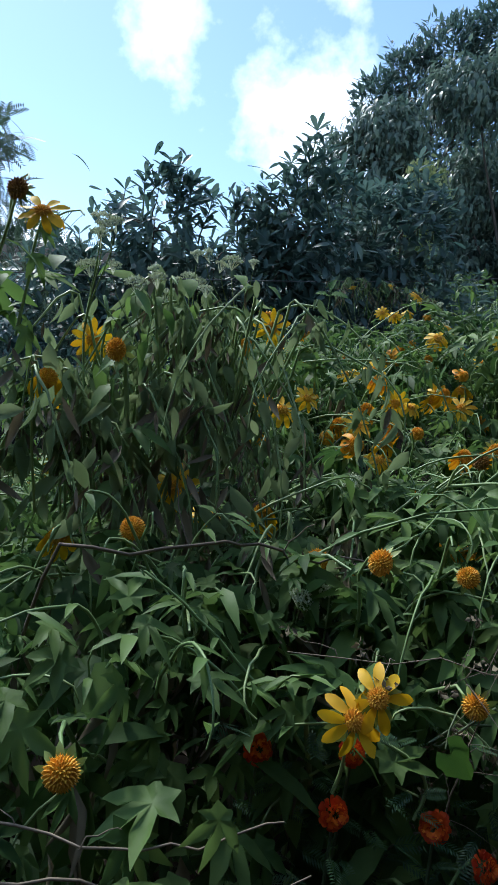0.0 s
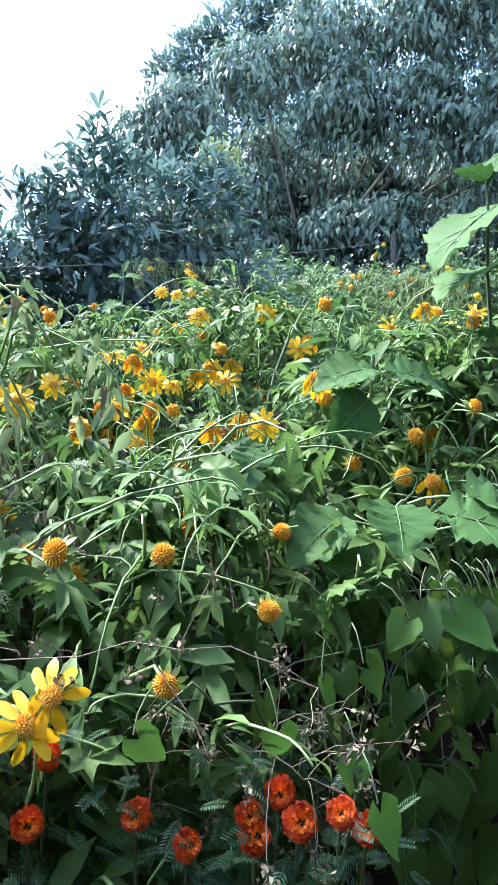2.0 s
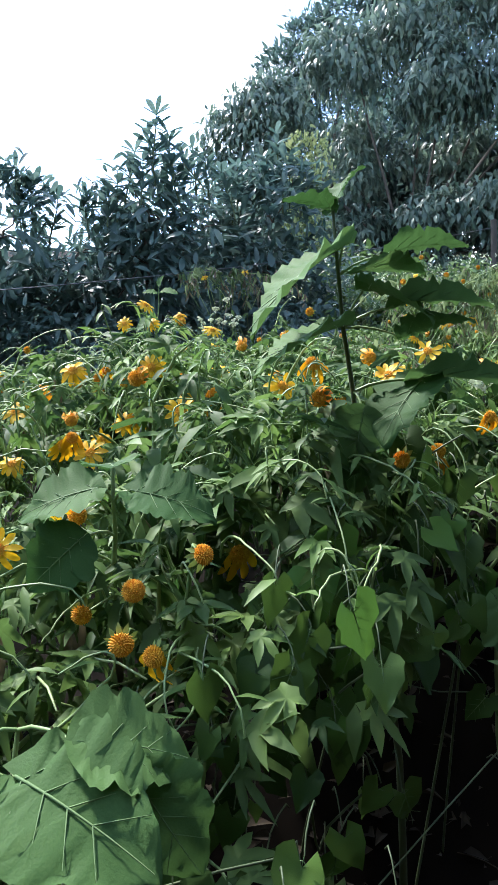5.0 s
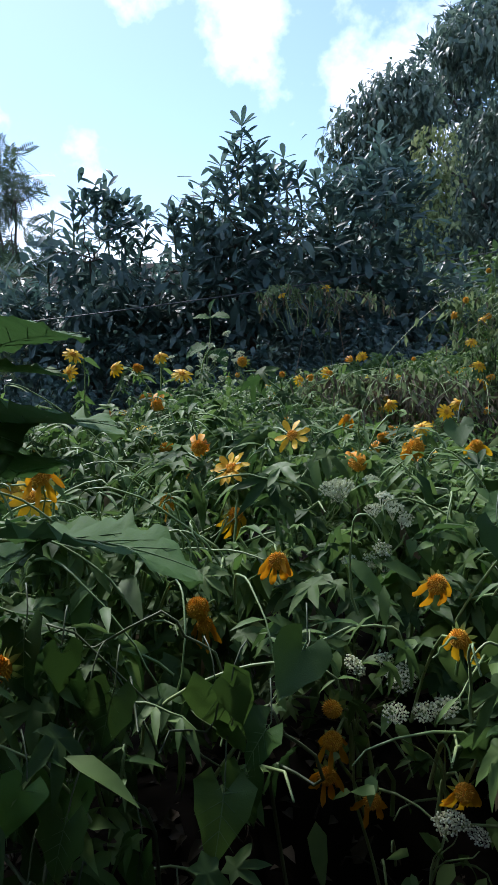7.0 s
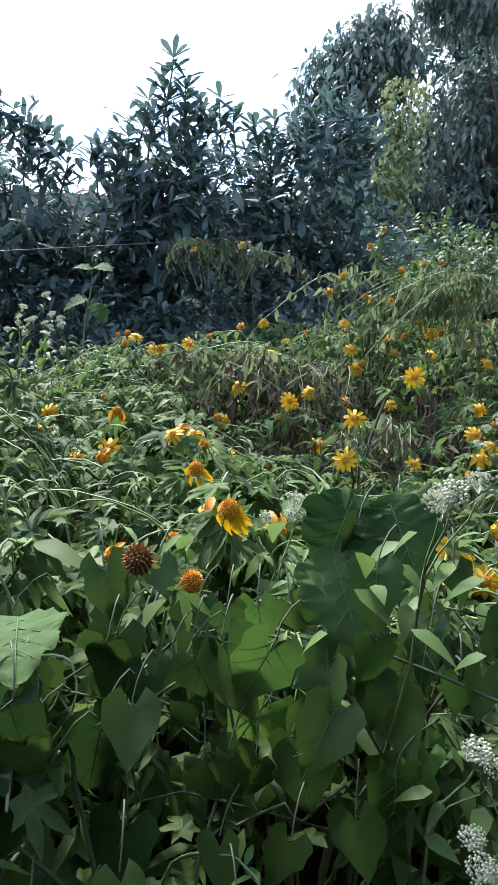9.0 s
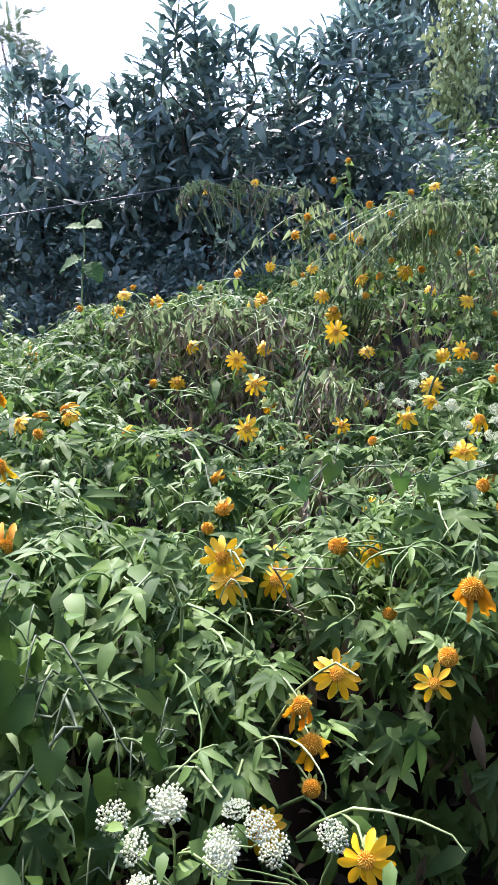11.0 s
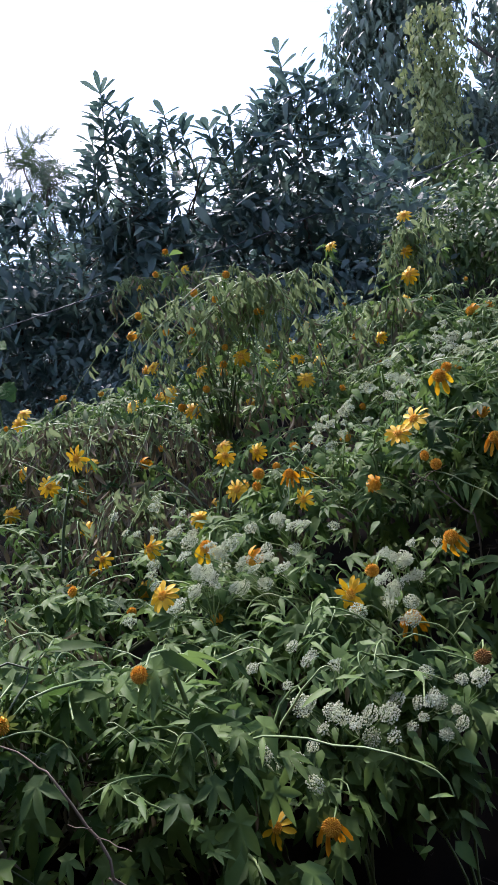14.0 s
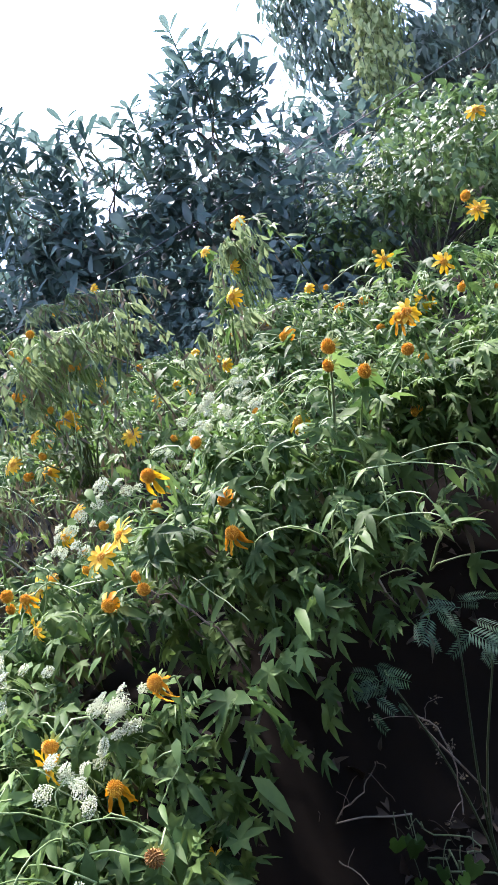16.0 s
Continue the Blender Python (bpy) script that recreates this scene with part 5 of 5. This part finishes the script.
stalked("broad_leaved_sapling", (1.37, 1.92), (1.20, 1.83, 2.14), [
    (1.20, 1.83, 2.13, -0.92, -0.10, 0.40, 0.08), (1.20, 1.83, 2.13, 0.35, 0.10, 0.94, 0.09), (1.22, 1.83, 2.06, -0.85, -0.22, -0.48, 0.21), (1.31, 1.83, 2.05, 0.93, -0.21, 0.30, 0.12),
    (1.26, 1.83, 1.98, 0.75, -0.63, -0.20, 0.13), (1.24, 1.83, 2.01, 0.92, 0.24, 0.30, 0.13), (1.32, 1.83, 1.95, 0.95, -0.23, 0.22, 0.15), (1.34, 1.83, 1.89, 0.75, -0.51, 0.42, 0.11),
    (1.22, 1.83, 1.91, -0.94, -0.26, -0.24, 0.17), (1.36, 1.83, 1.81, 0.98, -0.16, 0.10, 0.19), (1.38, 1.83, 1.81, -0.71, -0.44, -0.55, 0.14), (1.26, 1.83, 1.75, -0.24, -0.40, -0.88, 0.09),
    (1.24, 1.83, 1.68, -0.05, -0.44, -0.90, 0.08)],
    "tall broad-leaved sapling standing above the flowers", "sapling", 1.2, STEM_DARK, True)
stalked("broad_leaved_plant", (1.60, 1.95), (1.50, 1.74, 1.42), [(1.47, 1.70, 1.41, 0.55, -0.35, -0.75, 0.145), (1.44, 1.74, 1.40, -0.5, -0.3, -0.6, 0.07)],
    "plant with one large crinkled hanging leaf", "plant")
stalked("broad_leaved_plant", (2.1, 2.4), (2.10, 2.22, 1.83), [(2.10, 2.20, 1.825, 0.35, -0.9, -0.05, 0.11), (2.05, 2.2, 1.82, -0.9, -0.4, -0.1, 0.09)],
    "plant with a blotched blue-green level leaf", "plant")
stalked("broad_leaved_plant", (2.5, 2.6), (2.50, 2.40, 1.98), [(2.48, 2.38, 1.97, -0.25, -0.5, -0.7, 0.11), (2.53, 2.38, 1.97, 0.3, -0.5, -0.6, 0.11), (2.46, 2.34, 1.90, 0.3, -0.6, -0.5, 0.12)],
    "plant with folded upright pale green leaves", "plant")

stalked("thin_sapling", (0.66, 6.38), (0.69, 6.38, 2.76), [
    (0.71, 6.38, 2.45, 0.7, -0.3, -0.5, 0.16), (0.65, 6.38, 2.49, -0.8, -0.3, -0.3, 0.17), (0.71, 6.38, 2.71, 0.9, -0.3, 0.1, 0.14), (0.67, 6.38, 2.70, -0.8, -0.2, 0.2, 0.11), (0.69, 6.38, 2.76, 0.2, -0.3, 0.8, 0.09)],
    "thin sapling with a few broad leaves before dark trees", "sapling")

# ---------------------------------------------------------------- marigolds


def ruffle_mesh(name, material, n, r0, r1, z0, z1, size, seed):
    q = np.random.default_rng(seed)
    b = Bag()
    for k in range(n):
        a, u = k * 2.39996, (k + 0.5) / n
        rad = r0 + (r1 - r0) * math.sqrt(u)
        out = np.array([math.cos(a), math.sin(a), 0.0])
        pos = out * rad + (0, 0, z0 + (z1 - z0) * u)
        along = unit(out * (0.3 + u) + (0, 0, 1.1 - u) + q.normal(0, 0.2, 3))
        scatter(b, blade([0, 0.4, 0.8, 1.0], [0.12, 0.34, 0.46, 0.30], 3, 0.2, 0.2, 0.08, 0, k), pos[None], along[None], unit(np.array([[0, 0, 1.0]]) - out * 0.5), np.array([size * q.uniform(0.8, 1.1)]))
    return b.mesh(name, material)


MARI_OUT = ruffle_mesh("bloom", RED, 60, 0.003, 0.0135, 0.007, -0.006, 0.0105, 1)
MARI_IN = ruffle_mesh("centre", ORANGE, 26, 0.0, 0.009, 0.013, 0.008, 0.0078, 2)


def marigold(heads, label):
    c = np.mean(heads, 0)
    bx, by = float(c[0]), float(c[1]) + 0.08
    base = np.array([bx, by, float(ground_z(bx, by))])
    ob = thing("marigold", base, label, "marigold", "marigolds at the foot of the bank")
    green = Bag()
    for h in heads:
        h = np.array(h, float)
        one = Bag()
        foot = base + rng.normal(0, 0.03, 3) * (1, 1, 0)
        pts = arc(foot, foot + (0, 0, 0.4), h + (0, 0.02, -0.15), h, 9)
        tube(one, pts - base, 0.003, 0.002, 5)
        part("stem", one.mesh("stem", STEM_DARK), ob)
        s = rng.uniform(0.72, 0.95)
        turn = face_turn((rng.normal(0, 0.3), -0.8, rng.uniform(0.2, 0.7))).to_quaternion()
        head = part("bloom", MARI_OUT, ob, Matrix.LocRotScale(Vector(h - base), turn, Vector((s, s, s))), kind="stuff")
        part("centre", MARI_IN, head, label="brighter orange centre", kind="stuff")
        n = 70
        at = h + rng.normal(0, 0.06, (n, 3)) + np.stack([np.zeros(n), rng.uniform(0, 0.10, n), -rng.uniform(0.02, 0.3, n)], -1)
        scatter(green, PINNATE, at - base, unit(np.stack([rng.normal(0, 0.8, n), rng.normal(-0.6, 0.3, n), rng.normal(0.2, 0.4, n)], -1)), unit(rng.normal(0, 0.3, (n, 3)) + (0, -0.3, 1)), rng.uniform(0.022, 0.048, n))
    part("foliage", green.mesh("foliage", FERN), ob, kind="stuff")


marigold([(0.12, 1.00, 1.08), (0.14, 1.03, 1.14)], "orange-red marigold with feathery leaves beside the trail")
marigold([(0.235, 0.99, 1.08)], "orange-red marigold in full bloom")
marigold([(0.29, 0.97, 1.05)], "orange-red marigold below dry twigs")
marigold([(0.36, 0.97, 1.075), (0.365, 0.96, 1.055), (0.40, 0.98, 1.09)], "cluster of orange-red marigold blooms")
marigold([(0.415, 0.95, 1.07), (0.46, 0.94, 1.08)], "orange-red marigold beside the vine")
marigold([(0.03, 1.06, 1.12)], "dim red marigold in the shade")
marigold([(0.52, 1.0, 1.02)], "small red marigold half hidden by leaves")

# feathery plant and dry roots on the dark bank
fb = np.array([4.33, 4.72, float(ground_z(4.33, 4.72))])
feather = thing("feathery_plant", fb, "feathery green plant hanging from the dark bank", "plant")
green = Bag()
for c in ((4.28, 4.55, 1.60), (4.44, 4.66, 1.68), (4.50, 4.72, 1.60)):
    n = 12
    at = np.array(c) + rng.normal(0, 0.035, (n, 3))
    scatter(green, PINNATE, at - fb, unit(np.stack([rng.normal(0, 0.9, n), rng.normal(-0.7, 0.2, n), rng.normal(0.0, 0.5, n)], -1)), unit(rng.normal(0, 0.3, (n, 3)) + (0, -0.6, 0.8)), rng.uniform(0.045, 0.085, n))
    one = Bag()
    tube(one, arc(np.zeros(3), np.array([0, 0, 0.3]), np.array(c) - fb - (0, -0.05, 0.1), np.array(c) - fb, 8), 0.004, 0.002, 4)
    part("stem", one.mesh("stem", STEM_DARK), feather)
part("foliage", green.mesh("foliage", FERN), feather, kind="stuff")


def dry_branch(pts, r0, r1, label, tufts=0):
    """A bare twig with forks and, where it has them, dark seed heads."""
    pts = np.array(pts, float)
    base = pts[0]
    ob = thing("dry_twig", base, label, "twig", "dry twigs")
    fine = np.concatenate([pts[k] + (pts[k + 1] - pts[k]) * np.linspace(0, 1, 6)[:-1, None] for k in range(len(pts) - 1)] + [pts[-1:]])
    r0, r1 = r0 * 0.55, r1 * 0.5
    fine = wobble(fine, 0.006)
    one = Bag()
    tube(one, fine - base, r0, r1, 5)
    seeds = Bag()
    for _ in range(4 + tufts):
        k = int(rng.integers(2, len(fine) - 1))
        e = fine[k] + rng.normal(0, 0.045, 3) + (0, -0.01, 0.0)
        tube(one, wobble(arc(fine[k], fine[k] + (0, 0, 0.015), e, e, 6), 0.003) - base, r1 * 0.8, r1 * 0.5, 4)
        if tufts:
            n = 12
            scatter(seeds, lance(2, 0.3, 0.1, 0.6), e - base + rng.normal(0, 0.006, (n, 3)), sphere_dirs(n), sphere_dirs(n), rng.uniform(0.006, 0.012, n))
    part("branch", one.mesh("branch", TWIG), ob, kind="stuff")
    if tufts:
        part("seed_tuft", seeds.mesh("seed_tuft", DRY), ob, label="dark dry seed tufts", kind="stuff")


dry_branch([(0.20, 1.15, 0.95), (0.27, 1.02, 1.08), (0.29, 1.00, 1.20), (0.26, 1.0, 1.26)], 0.003, 0.0014, "thin grey twig with shrivelled seed heads", 12)
dry_branch([(0.40, 1.15, 1.00), (0.36, 1.0, 1.10), (0.42, 1.0, 1.15), (0.52, 1.02, 1.19)], 0.003, 0.0014, "thin brown twig with dark seed tufts", 12)
dry_branch([(0.62, 1.2, 1.0), (0.55, 1.02, 1.09), (0.47, 1.0, 1.17), (0.36, 1.02, 1.24), (0.05, 1.04, 1.25)], 0.003, 0.0014, "long reddish twig lying over the marigolds", 8)
dry_branch([(0.45, 1.15, 0.98), (0.46, 0.98, 1.06), (0.38, 0.97, 1.13), (0.33, 0.97, 1.17)], 0.0025, 0.0013, "curved dry twig beside a heart-shaped leaf", 8)
dry_branch([(-0.35, 1.3, 1.0), (-0.25, 1.1, 1.33), (-0.05, 1.15, 1.33), (0.10, 1.2, 1.31), (0.22, 1.2, 1.33)], 0.006, 0.003, "bare grey branch across the leaves")
dry_branch([(-0.45, 0.95, 1.0), (-0.25, 0.88, 1.10), (-0.1, 0.86, 1.09), (0.05, 0.9, 1.12)], 0.004, 0.002, "pale cut stem lying low on the bank")
dry_branch([(-0.4, 0.9, 0.98), (-0.2, 0.85, 1.07), (-0.05, 0.86, 1.05), (0.08, 0.88, 1.08)], 0.004, 0.002, "pale cut stem lying low on the bank")
dry_branch([(4.30, 4.9, 1.0), (4.24, 4.66, 1.42), (4.30, 4.64, 1.33), (4.33, 4.60, 1.18)], 0.006, 0.003, "twisted root hanging on the dark bank", 4)
dry_branch([(4.1, 4.8, 1.0), (3.98, 4.55, 1.18), (4.08, 4.6, 1.24), (4.14, 4.62, 1.32)], 0.005, 0.0025, "crooked bare twig on the dark bank")
dry_branch([(3.88, 4.7, 1.05), (3.93, 4.58, 1.14), (4.02, 4.52, 1.10), (4.16, 4.46, 1.00)], 0.005, 0.002, "bare twig leaning from the dark bank")
dry_branch([(2.86, 3.3, 1.1), (2.90, 3.02, 1.62), (2.84, 2.98, 1.74), (2.96, 3.0, 1.76)], 0.007, 0.003, "forked grey branch among the sunflowers")
dry_branch([(3.5, 3.5, 1.2), (3.50, 3.22, 1.62), (3.44, 3.2, 1.77), (3.36, 3.2, 1.84)], 0.006, 0.0025, "forked pale branch above the leaves")
dry_branch([(3.95, 4.6, 1.5), (3.97, 4.45, 1.80), (3.86, 4.44, 1.92), (3.80, 4.42, 1.96)], 0.006, 0.003, "grey branch curving over the dark hollow")
dry_branch([(1.2, 7.9, 2.2), (1.35, 7.8, 2.95), (1.15, 7.75, 3.16), (0.95, 7.8, 3.05)], 0.008, 0.002, "arching dry stem with hanging seed heads", 20)
dry_branch([(1.7, 7.9, 2.3), (1.6, 7.8, 3.0), (1.45, 7.75, 3.2), (1.75, 7.7, 2.95), (1.9, 7.7, 2.8)], 0.008, 0.002, "arching dry stem with withered leaves", 20)
dry_branch([(3.3, 5.8, 1.9), (3.2, 5.6, 2.45), (3.0, 5.5, 2.65), (2.75, 5.45, 2.5)], 0.008, 0.003, "arching dry stem above the sunflowers", 14)


# ---------------------------------------------------------------- wilting clumps


def wilting(centre, width, drop, count, brown, label, lean=0.0, leaf=1.0):
    """A wilting clump: bent-over stems with limp narrow leaves hanging straight down, green above and brown below."""
    cx, cy, cz = centre
    base = np.array([cx, cy + 0.1, float(ground_z(cx, cy + 0.1))])
    ob = thing("wilting_shrub", base, label, "shrub", "wilting shrubs")
    limp, dead, wood = Bag(), Bag(), Bag()
    for k in range(count):
        a = rng.uniform(0, 2 * np.pi)
        top = np.array([cx, cy, cz]) + (rng.normal(0, width * 0.35), rng.normal(0, width * 0.25), rng.uniform(-0.12, 0.0))
        end = top + (math.cos(a) * width * 0.7 + lean, math.sin(a) * width * 0.4 - 0.08, -drop * rng.uniform(0.3, 1.0))
        foot = base + rng.normal(0, 0.04, 3) * (1, 1, 0)
        pts = wobble(np.concatenate([arc(foot, foot + (0, 0, (cz - base[2]) * 0.6), top - (0, 0, 0.1), top, 8)[:-1], arc(top, top + (top - foot) * (0.1, 0.1, 0.04), end + (0, 0, 0.15), end, 10)]), 0.003)
        tube(wood, pts[4:] - base, 0.0032, 0.0014, 4)
        n = 30
        at = pts[rng.integers(6, len(pts), n)] + rng.normal(0, 0.012, (n, 3))
        hangs = unit(rng.normal(0, 0.4, (n, 3)) + (0, 0, -1.0))
        face = unit(rng.normal(0, 0.6, (n, 3)) + (0, -1.0, 0.2))
        is_brown = rng.random(n) < brown * np.clip((cz + 0.1 - at[:, 2]) / drop + 0.2, 0, 1)
        ok = unhidden(at, 0.05)
        scatter(limp, lance(4, 0.18, 0.35, 0.5), (at - base)[~is_brown & ok], hangs[~is_brown & ok], face[~is_brown & ok], leaf * rng.uniform(0.025, 0.065, n)[~is_brown & ok])
        scatter(dead, lance(4, 0.12, -0.4, 1.0), (at - base)[is_brown & ok], hangs[is_brown & ok], face[is_brown & ok], leaf * rng.uniform(0.025, 0.06, n)[is_brown & ok])
    part("stalk_rest", wood.mesh("stalk_rest", STEM), ob, label="bent pale stalks", kind="stuff")
    part("limp_foliage", limp.mesh("limp_foliage", LIMP), ob, label="limp hanging green leaves", kind="stuff")
    if dead.n:
        part("dead_foliage", dead.mesh("dead_foliage", DRY), ob, label="dead brown hanging leaves", kind="stuff")


wilting((-0.10, 1.62, 1.78), 0.30, 0.50, 38, 0.3, "wilting clump of bent stems with limp hanging leaves", 0.0, 0.95)
wilting((-0.28, 1.45, 1.60), 0.22, 0.40, 16, 0.4, "wilting bent-over stems beside dead flower heads", 0.0, 1.3)
wilting((0.02, 1.35, 1.40), 0.20, 0.35, 16, 0.9, "dry brown clump of dead leaves in the thicket")
wilting((2.98, 5.48, 2.72), 0.50, 0.50, 46, 0.35, "tall arching shrub with drooping narrow leaves", -0.12, 1.15)
wilting((2.10, 5.30, 2.20), 0.55, 0.42, 50, 1.0, "half-dead shrub with brown hanging leaves", 0.0, 1.5)
wilting((1.30, 7.85, 3.16), 0.62, 0.28, 10, 0.6, "thin arching shrub against the dark trees", 0.1, 1.7)
wilting((2.6, 4.7, 1.95), 0.35, 0.35, 18, 0.9, "dead brown shrub in the hollow of the thicket", 0.0, 1.4)
wilting((2.95, 3.70, 1.80), 0.28, 0.35, 16, 0.8, "dry shrub with dead leaves among green ones", 0.0, 1.3)
wilting((1.65, 5.25, 2.20), 0.35, 0.35, 18, 0.6, "straggling shrub with narrow drooping leaves", -0.1, 1.5)
wilting((3.45, 6.2, 2.55), 0.35, 0.45, 18, 0.6, "wilting shrub on the upper bank", 0.0, 1.5)
wilting((3.62, 5.95, 2.85), 0.16, 0.35, 14, 0.2, "tall thin sunflower stalks with narrow leaves")


# fallen leaves and rootlets on the bare soil
litter_bag = Bag()
n = 5200
lx = rng.uniform(-0.6, 5.4, n)
ly = front(lx) + rng.uniform(-0.9, 1.1, n)
lz = ground_z(lx, ly) + rng.uniform(0.0, 0.02, n)
scatter(litter_bag, lance(3, 0.25, 0.3, 0.7, 0.7), np.stack([lx, ly, lz], -1), unit(np.stack([rng.normal(0, 1, n), rng.normal(0, 1, n), rng.normal(0.1, 0.35, n)], -1)),
        unit(np.stack([rng.normal(0, 0.4, n), rng.normal(-0.4, 0.4, n), np.ones(n)], -1)), rng.uniform(0.02, 0.07, n))
for _ in range(260):
    x0 = rng.uniform(-0.3, 5.2)
    p0 = np.array([x0, float(front(x0)) + rng.uniform(-0.2, 1.0), 0.0])
    p0[2] = float(ground_z(p0[0], p0[1]))
    p3 = p0 + (rng.normal(0, 0.12), -rng.uniform(0.0, 0.1), rng.uniform(-0.02, 0.10))
    tube(litter_bag, wobble(arc(p0, p0 + (0, 0, 0.06), p3 + (0, 0, 0.04), p3, 8), 0.004), 0.002, 0.001, 4)
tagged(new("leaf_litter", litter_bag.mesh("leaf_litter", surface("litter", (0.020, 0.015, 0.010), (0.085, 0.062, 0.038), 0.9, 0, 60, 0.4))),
       "dead brown leaves and rootlets lying on shade-toned soil", "leaf litter", kind="stuff")
